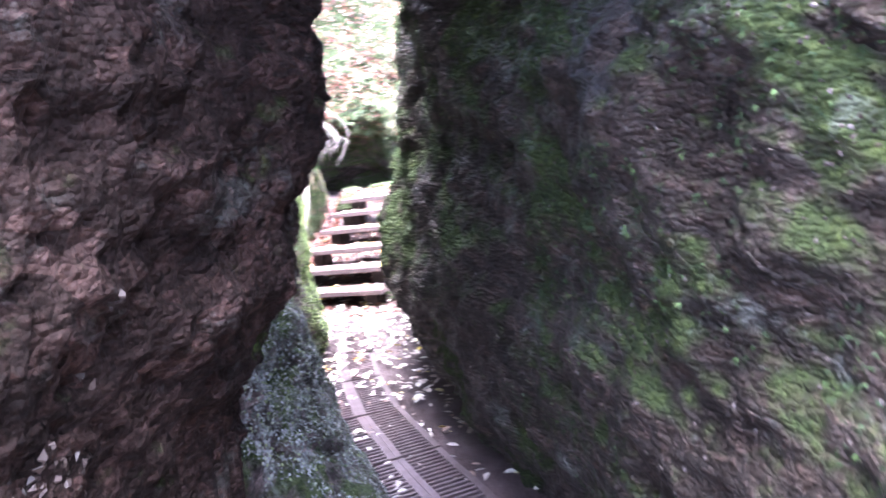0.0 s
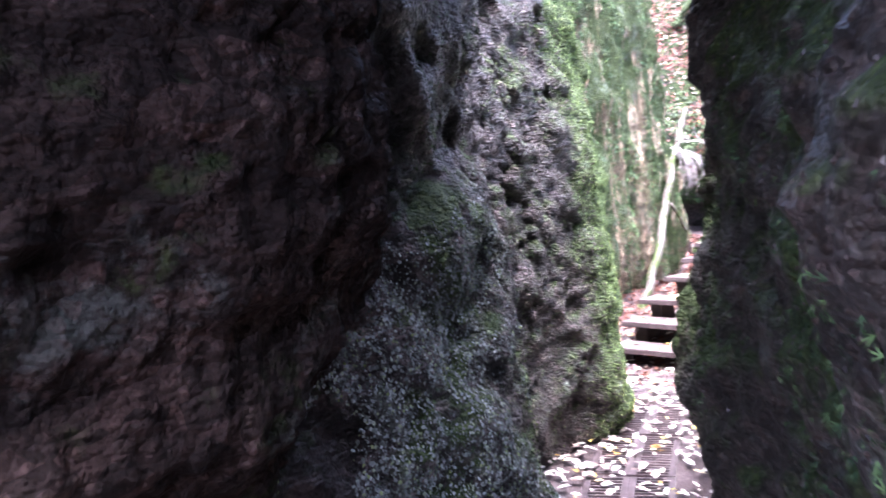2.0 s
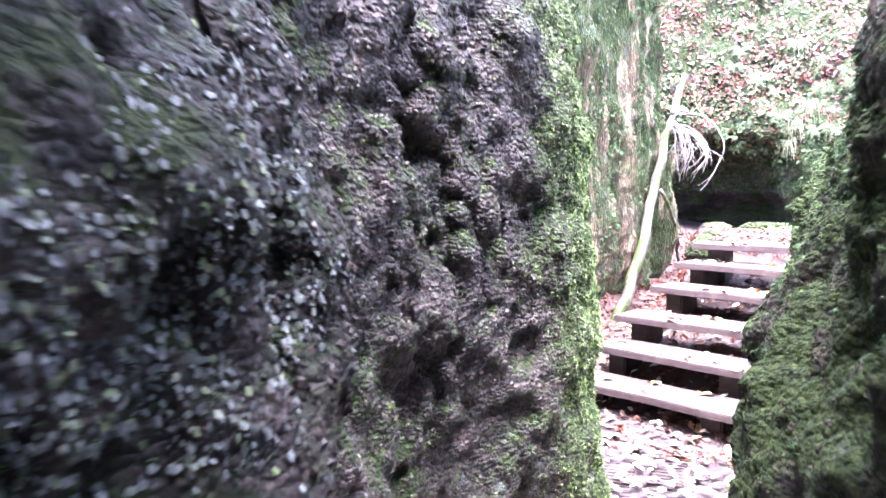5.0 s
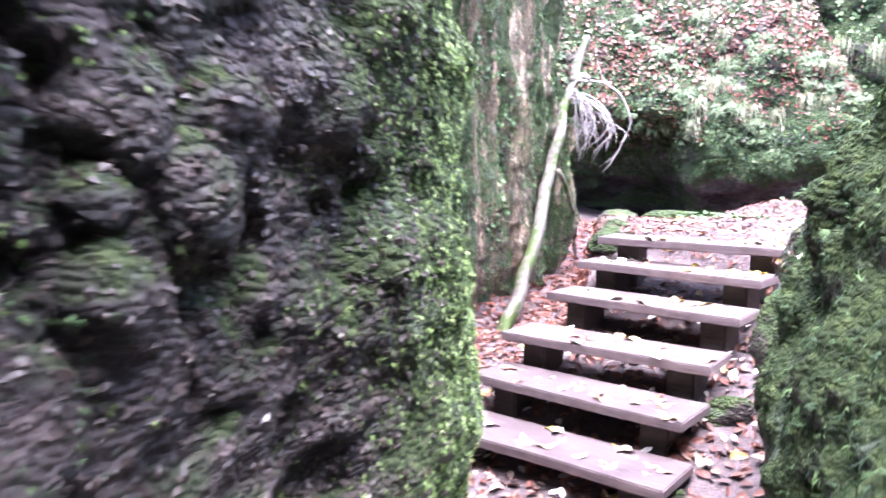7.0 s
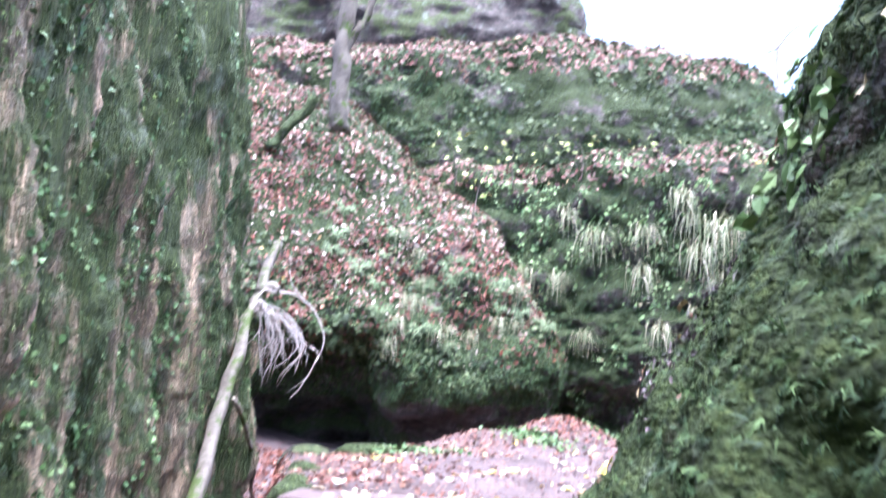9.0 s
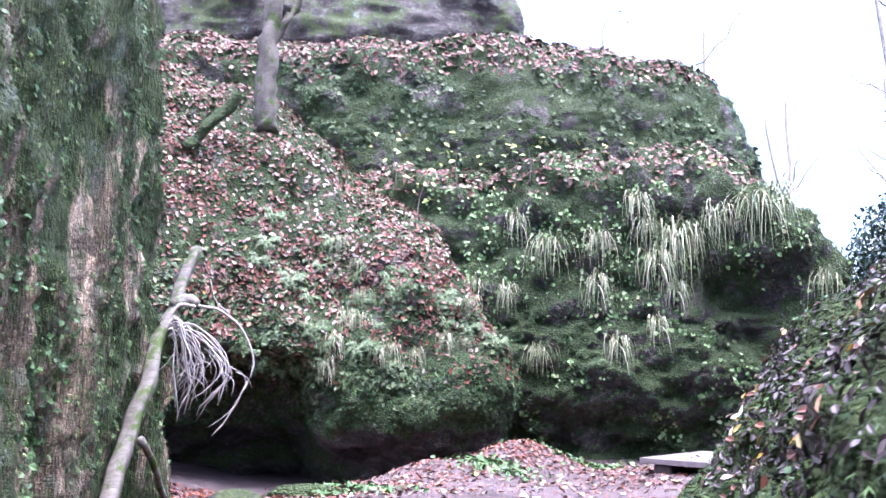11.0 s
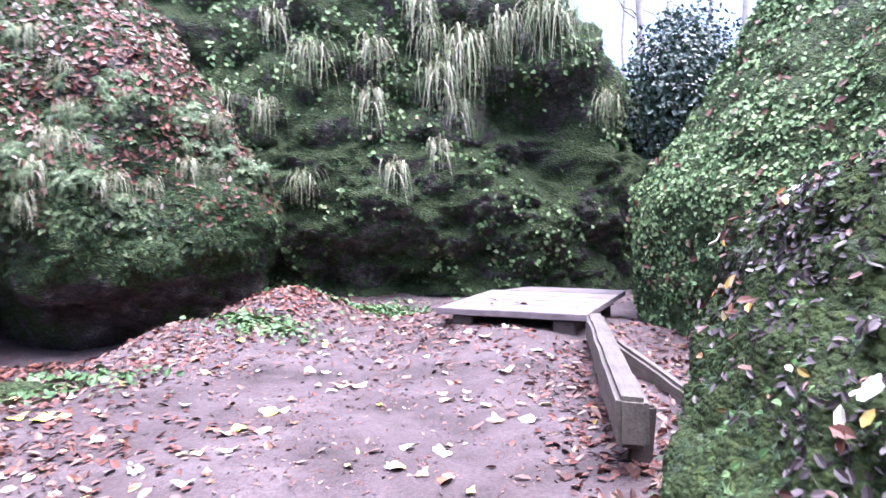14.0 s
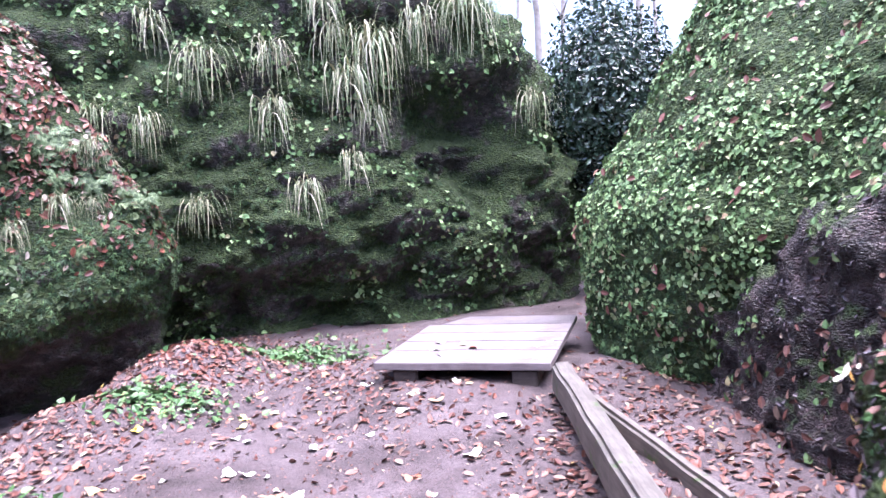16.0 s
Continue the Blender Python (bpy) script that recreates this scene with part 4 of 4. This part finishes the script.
strew("feather_moss", *sample(g_right, n_right, 68000, right_moss, (10, 225)), (0.013, 0.038), FROND_V, FROND_F, M_TUFT, "thick feathery moss on the rock slope", "moss", 0.5, 0.0, 1.3)
strew("leaf_litter", *sample(g_right, n_right, 1300, lambda p, n: (p[:, 1] > 7.5) * (p[:, 2] > 1.1) * patchy(p, 0.3, 0.05, 0.15, 71), (10, 228)), (0.02, 0.048), LEAF_V, LEAF_F, M_MIXED, "brown and red leaves lying on the mossy rock", "leaf litter", 0.5, 0.025)
strew("leaf_crust", *sample(g_right, n_right, 16000, lambda p, n: crust(p) * (0.4 + 0.6 * patchy(p, 0.25, -0.1, 0.3, 91)), (10, 228)), (0.012, 0.034), LEAF_V, LEAF_F, M_CRUST, "dark rotting leaves and earth on the rock", "leaf litter", 0.7, 0.008)
strew("moss_patches", *sample(g_right, n_right, 14000, lambda p, n: (p[:, 1] < 5.2) * (p[:, 1] > -0.4) * (p[:, 2] < 3.2) * patchy(p, 0.3, 0.05, 0.2, 17), (10, 215)), (0.01, 0.028), FROND_V, FROND_F, M_TUFT, "small dark moss tufts on the wet rock", "moss", 0.5, 0.0, 1.2)
strew("creeping_plants", *sample(g_right, n_right, 3500, lambda p, n: (p[:, 1] > 6.2) * (p[:, 1] < 8.8) * (p[:, 2] > 2.1) * patchy(p, 0.3, 0.0, 0.3, 7), (10, 228)), (0.03, 0.06), IVY_V, IVY_F, M_IVY, "dark green creeper leaves high on the mossy rock", "creeper", 0.6, 0.02, 0.6)
strew("creeping_plants", *sample(g_right, n_right, 900, lambda p, n: (p[:, 1] > 8.0) * (p[:, 2] > 1.2) * patchy(p, 0.25, 0.1, 0.2, 3), (10, 228)), (0.01, 0.026), IVY_V, IVY_F, M_WEED, "small green sprouts on the mossy rock", "ground plants", 0.5, 0.02)
strew("moss_streaks", *sample(g_left_far, n_left_far, 22000, lambda p, n: (p[:, 2] < 5.0) * (p[:, 1] < 12.4) * patchy(p * np.array((1, 1, 0.3)), 0.26, 0.05, 0.12, 21), (8, 168)), (0.025, 0.06), FROND_V, FROND_F, M_TUFT, "hanging moss streaks on the tan wall", "moss", 0.4, 0.0, 2.0)
strew("creeping_plants", *sample(g_left_far, n_left_far, 7000, lambda p, n: (p[:, 2] < 5.0) * (p[:, 1] < 12.4) * patchy(p * np.array((1, 1, 0.35)), 0.3, 0.2, 0.12, 23), (8, 168)), (0.02, 0.05), IVY_V, IVY_F, M_WEED, "small green leaves creeping on the tan wall", "creeper", 0.6, 0.015, 1.0)
strew("moss_patches", *sample(g_left_mid, n_left_mid, 24000, lambda p, n: (p[:, 2] < 3.6) * np.clip(patchy(p * np.array((1, 1, 0.5)), 0.4, 0.12, 0.15, 31) + bell(p[:, 1], 6.45, 0.22), 0, 1), (8, 270)), (0.008, 0.022), FROND_V, FROND_F, M_TUFT, "moss patches on the lichen-grey wall", "moss", 0.5, 0.0, 1.2)
strew("moss_patches", *sample(g_left_mid, n_left_mid, 7000, lambda p, n: (p[:, 1] > 4.7) * patchy(p, 0.16, 0.3, 0.1, 44) * (p[:, 2] < 3), (8, 270)), (0.007, 0.02), FROND_V, FROND_F, M_BRIGHT, "small bright moss cushions on the grey wall", "moss", 0.5, 0.0, 1.2)
strew("moss_column", *sample(g_left_mid, n_left_mid, 52000, lambda p, n: 1.6 * bell(p[:, 1] - 0.06 * fbm(p / 0.4, 2), 6.5, 0.3) * (p[:, 2] < 4.2) + 0.6 * bell(p[:, 1], 4.2, 0.06) * (p[:, 2] < 1.2), (8, 270)), (0.008, 0.021), FROND_V, FROND_F, M_BRIGHT, "bright yellow-green moss column on the rock edge", "moss", 0.5, 0.0, 1.2)
strew("moss_streaks", *sample(g_left_far, n_left_far, 9000, lambda p, n: (p[:, 2] < 5.0) * (p[:, 1] < 12.4) * patchy(p * np.array((1, 1, 0.2)), 0.22, 0.22, 0.12, 51), (8, 168)), (0.015, 0.04), FROND_V, FROND_F, M_BRIGHT, "bright moss streaks on the tan wall", "moss", 0.4, 0.0, 2.0)


# pebbles that stand proud of the conglomerate
CHIP_V = np.array([(-0.5, 0, 0), (0.1, 0.36, 0.05), (0.5, 0.05, 0.02), (0.0, -0.33, 0.04), (0.05, 0.02, 0.3), (-0.15, 0.1, 0.26)])
CHIP_F = np.array([(0, 5, 1), (1, 5, 4), (1, 4, 2), (2, 4, 3), (3, 4, 0), (0, 4, 5)])
strew("rock_chips", *sample(g_left_near, n_left_near, 5000, lambda p, n: (p[:, 1] > -0.6) * (p[:, 1] < 1.3) * (p[:, 2] < 2.8) * patchy(p, 0.3, 0.0, 0.2, 95), (8, 240)), (0.012, 0.034), CHIP_V, CHIP_F, M_CHIP, "small pebbles standing proud of the red conglomerate", "pebbles", 0.25, -0.003)
strew("rock_chips", *sample(g_right, n_right, 12000, lambda p, n: (p[:, 1] > -0.4) * (p[:, 1] < 5.6) * (p[:, 2] < 3.0) * patchy(p, 0.3, -0.1, 0.3, 96), (8, 215)), (0.006, 0.022), CHIP_V, CHIP_F, M_CHIP, "small wet pebbles standing proud of the rock", "pebbles", 0.3, -0.002)
strew("rock_chips", *sample(g_left_mid, n_left_mid, 17000, lambda p, n: (p[:, 1] > 3.9) * (p[:, 1] < 6.3) * (p[:, 2] < 3.0) * 1.0, (8, 250)), (0.008, 0.032), CHIP_V, CHIP_F, M_CHIP, "small pebbles standing proud of the grey wall", "pebbles", 0.3, -0.002)
strew("pale_pebbles", *sample(g_left_near, n_left_near, 420, lambda p, n: (p[:, 1] > -0.5) * (p[:, 1] < 1.0) * (p[:, 2] < 1.7) * patchy(p, 0.3, 0.0, 0.2, 98), (8, 240)), (0.025, 0.075), CHIP_V, CHIP_F, M_LICHEN, "pale lilac-grey pebbles set in the conglomerate", "pebbles", 0.2, -0.006)
FLAKE_V = np.array([(-0.5, 0, 0), (-0.15, 0.4, 0.12), (0.35, 0.3, 0.05), (0.5, -0.1, 0.14), (0.05, -0.42, 0.04), (0.0, 0.0, 0.1)])
FLAKE_F = np.array([(0, 5, 1), (1, 5, 2), (2, 5, 3), (3, 5, 4), (4, 5, 0)])
# lichen whose pale colour also stands in for light on the low block
strew("lit_lichen_crust", *sample(g_left_mid, n_left_mid, 26000, lambda p, n: (p[:, 1] > 2.3) * np.clip((4.3 - p[:, 1]) / 0.1, 0, 1) * np.clip((1.65 + 0.3 * (p[:, 1] - 3.0) - p[:, 2]) / 0.25, 0, 1) * patchy(p, 0.22, -0.15, 0.25, 97), (8, 240)), (0.006, 0.018), FLAKE_V, FLAKE_F, M_LICHEN, "pale blue-grey lichen flakes on the low rock block", "lichen", 0.35, 0.002)


def weeds(p, n):
    x, y = p[:, 0], p[:, 1]
    return bell(x, 0.5, 0.3) * bell(y, 13.9, 0.3) + bell(x, 1.75, 0.45) * bell(y, 14.9, 0.4) + 0.6 * bell(x, -0.9, 0.4) * bell(y, 12.9, 0.25)


strew("ground_weeds", *sample(g_ground, n_ground, 4600, weeds), (0.03, 0.07), IVY_V, IVY_F, M_WEED, "low green weeds beside the path", "ground plants", 0.6, 0.03)


# ---- grass tufts ----
def tuft_mesh(seed, blades=58, long=0.42, colour=M_GRASS):
    r = random.Random(seed)
    verts, faces = [], []
    for b in range(blades):
        a = r.uniform(-1.5, 1.5)
        out = r.uniform(0.1, 0.4) * r.uniform(0.5, 1.0)
        up, fall, w = r.uniform(0.04, 0.16), r.uniform(0.25, 0.95) * long, r.uniform(0.0045, 0.008)
        x0, z0, bend = r.uniform(-0.09, 0.09), r.uniform(-0.06, 0.05), r.uniform(-0.07, 0.07)
        base = len(verts)
        for k in range(6):
            t = k / 5
            x = x0 + math.sin(a) * out * (1 - (1 - t) ** 2) + bend * t * t
            y = -0.03 - math.cos(a) * out * (1 - (1 - t) ** 2)
            z = z0 + up * 4 * t * (1 - t) - fall * t * t
            ww = w * (1 - 0.85 * t)
            verts += [(x - ww * math.cos(a), y - ww * math.sin(a), z), (x + ww * math.cos(a), y + ww * math.sin(a), z)]
        faces += [(base + 2 * k, base + 2 * k + 1, base + 2 * k + 3, base + 2 * k + 2) for k in range(5)]
    return mesh_of("grass_tuft", verts, faces, colour, False)


TUFTS = [tuft_mesh(s) for s in (1, 2, 3)]


def wall_y(x, z):
    f = g_back[:, :112].reshape(-1, 3)
    return f[np.argmin((f[:, 0] - x) ** 2 + (f[:, 2] - z) ** 2)][1]


TUFT_AT = [(1.68, 3.7, 1.1), (2.32, 3.75, 0.9), (2.31, 3.2, 1.0), (3.0, 3.95, 1.1), (3.25, 3.75, 1.4), (3.0, 3.45, 1.2), (4.15, 4.15, 1.4), (4.6, 4.2, 1.2), (2.46, 2.4, 0.9),
           (1.5, 2.3, 0.75), (1.13, 3.1, 0.8), (2.9, 2.65, 0.8), (5.1, 4.0, 0.9), (5.15, 3.4, 0.8), (1.34, 4.1, 0.9), (0.74, 3.2, 0.9), (0.72, 2.7, 0.7), (3.25, 3.1, 0.9), (3.5, 3.9, 1.2), (3.75, 4.05, 1.1), (2.8, 4.25, 1.0), (4.9, 3.2, 0.9), (4.8, 4.5, 1.1)]
for i, (x, z, s) in enumerate(TUFT_AT):
    ob = new("grass_tuft", TUFTS[i % 3])
    ob.matrix_basis = Matrix.Translation((x, wall_y(x, z) - 0.02, z)) @ Matrix.Rotation(random.uniform(-0.3, 0.3), 4, "Z") @ Matrix.Scale(s * 1.15, 4)
    tagged(ob, "pale drooping grass tuft hanging on the mossy wall", "grass tuft", "grass tufts on the wall")

tp, tn = sample(g_boulder, n_boulder, 13, lambda p, n: ((p[:, 2] > 1.9) & (p[:, 2] < 3.7) & (p[:, 0] > -1.2)) * 1.0, (0, 112))
for i, q in enumerate(tp):
    ob = new("grass_tuft", TUFTS[i % 3])
    ob.matrix_basis = Matrix.Translation(Vector(q) + Vector((0, -0.02, 0))) @ Matrix.Rotation(random.uniform(-0.4, 0.4), 4, "Z") @ Matrix.Scale(random.uniform(0.45, 0.75), 4)
    tagged(ob, "green and straw grass tuft among leaves on the boulder", "grass tuft", "grass tufts on the boulder")


# ---- ferns ----
def frond_mesh(seed):
    r = random.Random(seed)
    verts, faces = [], []
    n = 13
    for k in range(n):
        t = k / n
        x, z = 0.4 * t, 0.12 * math.sin(t * 2.2) - 0.16 * t * t
        w = 0.1 * math.sin(math.pi * min(1, t * 0.9 + 0.12)) + 0.008
        for side in (-1, 1):
            b = len(verts)
            verts += [(x, 0, z), (x + 0.024, 0, z), (x + 0.035, side * w, z - 0.02 + r.uniform(-0.01, 0.01)), (x + 0.012, side * w * 0.6, z)]
            faces.append((b, b + 1, b + 2, b + 3) if side > 0 else (b + 3, b + 2, b + 1, b))
    return mesh_of("frond", verts, faces, M_FROND, False)


FRONDS = [frond_mesh(s) for s in (1, 2)]
fern = tagged(new("fern"), "green fern with arching fronds among brown leaves", "fern", "ferns on the boulder")
for k in range(6):
    fr = new("frond", FRONDS[k % 2])
    fr.parent = fern
    fr.matrix_basis = pose(0, 0, 0, 0, random.uniform(-25, 15), 180 + (k - 2.5) * 38 + random.uniform(-8, 8) + 90)
fp, fnn = sample(g_boulder, NB, 46, lambda p, n: ((p[:, 2] > 2.0) & (p[:, 0] > -2.2)) * 1.0, (0, 112))
fern.matrix_basis = Matrix.Translation(fp[0]) @ Matrix.Scale(0.6, 4)
for q in fp[1:]:
    copy_thing(fern, Matrix.Translation(q + np.array((0, -0.02, 0.0))) @ Matrix.Rotation(random.uniform(-0.6, 0.6), 4, "Z") @ Matrix.Rotation(random.uniform(0.8, 1.4), 4, "X") @ Matrix.Rotation(random.uniform(-0.5, 0.5), 4, "Y") @ Matrix.Scale(random.uniform(0.4, 0.85), 4))

# ---- holly beside the gap ----
holly = tagged(new("holly_bush"), "dense dark glossy holly bush behind the ivy rock", "bush")
tube_part("trunk", [(6.2, 15.6, 0.7), (6.28, 15.6, 2.4), (6.3, 15.6, 4.1)], 0.08, 0.03, M_TREE, holly, seg=10)
c = 17000
a = rng.normal(0, 1, (c, 3))
a /= np.linalg.norm(a, axis=1, keepdims=True)
rad = rng.uniform(0.1, 1.0, (c, 1)) ** 0.5
hp = np.array((6.3, 15.5, 3.15)) + a * rad * np.array((0.95, 0.75, 1.4)) * (1 + 0.16 * fbm(a * 2.5, 3)[:, None])
crown = strew("crown", hp, a, (0.05, 0.09), LEAF_V, LEAF_F, M_HOLLY, "", "", 0.6)
crown.parent = holly
del crown["kind"]

# ---- slotted plates on the passage floor ----
M_PLATE, pt, pb = mat("worn_steel_plate", 0.45, 0.5)
pb.inputs["Metallic"].default_value = 0.6
pt.links.new(ramp(pt, ntex(pt, coords(pt), 6.0, 8, 0.7), [(0.3, (0.09, 0.06, 0.06)), (0.7, (0.2, 0.16, 0.17))]), pb.inputs["Base Color"])
BAR = None
for (x, y, turn) in ((0.18, 2.9, 22), (-0.1, 3.62, 24), (-0.4, 4.34, 22), (-0.66, 5.08, 16), (-0.85, 5.84, 12), (-0.99, 6.62, 10), (-1.12, 7.35, 8)):
    plate = tagged(new("floor_grating"), "slotted metal floor plate half covered by leaves", "grating", "plates along the passage")
    plate.matrix_basis = pose(x, y, 0.022, 0, 0, turn)
    if BAR is None:
        bm = board(0.5, 0.022, 0.03, 0.003)
        BAR = bpy.data.meshes.new("bar")
        bm.to_mesh(BAR)
        bm.free()
        BAR.materials.append(M_PLATE)
    for bx in (-0.245, -0.02, 0.02, 0.245):
        part("rail", board(0.76, 0.04, 0.032, 0.003), M_PLATE, plate, "", pose(bx, 0, 0.002, 0, 0, 90))
    for k in range(17):
        b = new("bar", BAR)
        b.parent = plate
        b.matrix_basis = pose(0, -0.36 + k * 0.045, 0)

# ---- single fallen leaves ----
M_SINGLE, st, sb = mat("single_leaf", 0.45, 0.4)
oi = st.nodes.new("ShaderNodeObjectInfo")
sc = ramp(st, oi.outputs["Random"], [(0.0, (0.75, 0.7, 0.62)), (0.4, (0.62, 0.52, 0.42)), (0.6, (0.7, 0.55, 0.08)), (0.78, (0.45, 0.28, 0.18)), (1.0, (0.3, 0.1, 0.05))])
st.links.new(mixc(st, 0.5, sc, ramp(st, ntex(st, coords(st), 40.0, 3), [(0.3, (0.6, 0.55, 0.5)), (0.7, (1.1, 1.1, 1.1))]), "MULTIPLY"), sb.inputs["Base Color"])


def maple(seed):
    r = random.Random(seed)
    ring = []
    for k in range(18):
        a = 2 * math.pi * k / 18
        rad = 0.055 * (1.0 if k % 4 == 0 else 0.62 if k % 2 == 0 else 0.78) * r.uniform(0.85, 1.15)
        ring.append((math.cos(a) * rad * 1.25, math.sin(a) * rad, 0.012 * math.sin(2 * a + seed) + 0.004 + r.uniform(0, 0.006)))
    verts = [(0, 0, 0.004)] + ring
    return mesh_of("fallen_leaf", verts, [(0, 1 + k, 1 + (k + 1) % 18) for k in range(18)], M_SINGLE, False)


MAPLES = [maple(s) for s in (1, 2, 3, 4)]


def lay(x, y, z, lab, s=1.0):
    ob = new("fallen_leaf", MAPLES[random.randrange(4)])
    ob.matrix_basis = pose(x, y, z, random.uniform(-12, 12), random.uniform(-12, 12), random.uniform(0, 360)) @ Matrix.Scale(s, 4)
    tagged(ob, lab, "leaf", "single fallen leaves")


random.seed(21)
gx = g_ground[:, 0, 0]
gy = g_ground[0, :, 1]


def ground_at(x, y):
    return g_ground[int(np.argmin(abs(gx - x))), int(np.argmin(abs(gy - y))), 2]


for k in range(130):
    y = random.uniform(10.3, 14.0)
    x = random.uniform(-1.3 + 0.8 * max(0, y - 12.4), 0.75 + 0.68 * (y - 10.3))
    lay(x, y, ground_at(x, y) + 0.008, "pale fallen leaf lying on the damp path", random.uniform(0.3, 0.85))
for i, (sx, sy, sz, turn) in enumerate(STEPS):
    for k in range(22):
        q = pose(sx, sy, sz, 0, 0, turn) @ Vector((random.uniform(-0.58, 0.58), random.uniform(0.03, 0.36), 0.002))
        lay(q.x, q.y, q.z, "pale fallen leaf lying on a wooden step", random.uniform(0.3, 0.95))
for k in range(9):
    q = deck.matrix_basis @ Vector((random.uniform(-0.3, 0.5), random.uniform(0.1, 1.2), 0.003))
    lay(q.x, q.y, q.z, "small fallen leaf lying on the platform", random.uniform(0.4, 0.7))

# single leaves caught on the mossy rock
lp, ln = sample(g_right, n_right, 26, lambda p, n: (p[:, 1] > 6.6) * (p[:, 1] < 9.8) * (p[:, 2] > 1.2) * (p[:, 2] < 2.8), (10, 222))
for q, m in zip(lp, ln):
    ob = new("fallen_leaf", MAPLES[random.randrange(4)])
    up = Vector(m) + Vector((random.uniform(-0.4, 0.4), random.uniform(-0.4, 0.4), 0.3))
    ob.matrix_basis = Matrix.Translation(Vector(q) + Vector(m) * 0.035) @ up.to_track_quat("Z", "X").to_matrix().to_4x4() @ Matrix.Rotation(random.uniform(0, 6.2), 4, "Z") @ Matrix.Scale(random.uniform(0.3, 0.55), 4)
    tagged(ob, "yellow-brown fallen leaf caught on the mossy rock", "leaf", "single fallen leaves")


# ---- stones along the rim of the yard ----
def stone(x, y, z, s, seed, material, label):
    bm = bmesh.new()
    bmesh.ops.create_icosphere(bm, subdivisions=4, radius=1.0)
    for v in bm.verts:
        q = v.co * 1.1 + Vector((seed * 3.7, 0, 0))
        v.co *= 1 + 0.28 * noise.noise(q) + 0.1 * noise.noise(q * 3) + 0.04 * noise.noise(q * 9)
        v.co = Vector((v.co.x * s[0], v.co.y * s[1], v.co.z * s[2]))
    ob = part("stone", bm, material)
    ob.matrix_basis = pose(x, y, z, 0, 0, seed * 47)
    ob.data.polygons.foreach_set("use_smooth", [True] * len(ob.data.polygons))
    tagged(ob, label, "stone", "stones along the rim")


stone(-1.6, 12.3, 0.95, (0.26, 0.2, 0.15), 1, M_CRAG, "pale mossy stone at the rim of the yard")
stone(-1.5, 11.5, 0.93, (0.16, 0.2, 0.13), 2, M_GREEN, "small moss-green stone at the rim of the yard")
stone(-1.42, 10.75, 0.95, (0.14, 0.2, 0.12), 3, M_GREEN, "small moss-green stone at the rim of the yard")
stone(-1.15, 12.85, 0.98, (0.3, 0.14, 0.1), 4, M_GREEN, "flat mossy stone below the boulder")
stone(-0.75, 8.15, 0.05, (0.1, 0.12, 0.08), 5, M_ROCK_RIGHT, "dark wet stone beside the steps")
stone(-0.5, 8.75, 0.3, (0.1, 0.14, 0.1), 6, M_ROCK_RIGHT, "dark wet stone beside the steps")


# ---- saplings on the ledge ----
def sapling(x, y, z, h, seed):
    ob = tagged(new("sapling"), "small bare sapling with a few yellow-green leaves", "sapling", "saplings on the ledge")
    r = random.Random(seed)
    top = (x + r.uniform(-0.2, 0.2), y - 0.1, z + h)
    tube_part("stem", [(x, y, z - 0.1), (x + r.uniform(-0.06, 0.06), y, z + h * 0.5), top], 0.012, 0.004, M_TREE, ob, n=5, seg=10, wob=0.03, seed=seed)
    k = 15
    p = np.array([(x + r.gauss(0, 0.2), y + r.gauss(-0.1, 0.15), z + h * r.uniform(0.45, 1.05)) for _ in range(k)])
    lv = strew("leaves", p, np.tile((0.0, -0.5, 0.86), (k, 1)), (0.07, 0.12), LEAF_V, LEAF_F, M_SPRIG, "", "", 0.4)
    lv.parent = ob
    del lv["kind"]


M_SPRIG = leaf_mat("sprig_leaves", [(0.0, (0.16, 0.2, 0.04)), (0.6, (0.34, 0.38, 0.1)), (1.0, (0.52, 0.5, 0.2))])
for i, (x, y, z, h) in enumerate(((-0.35, 16.9, 4.55, 0.75), (0.55, 16.9, 4.6, 0.7), (1.55, 16.8, 4.75, 0.6), (2.6, 16.8, 4.8, 0.55), (-0.05, 16.4, 4.0, 0.6), (3.3, 18.6, 7.6, 0.7))):
    sapling(x, y, z, h, 100 + i)
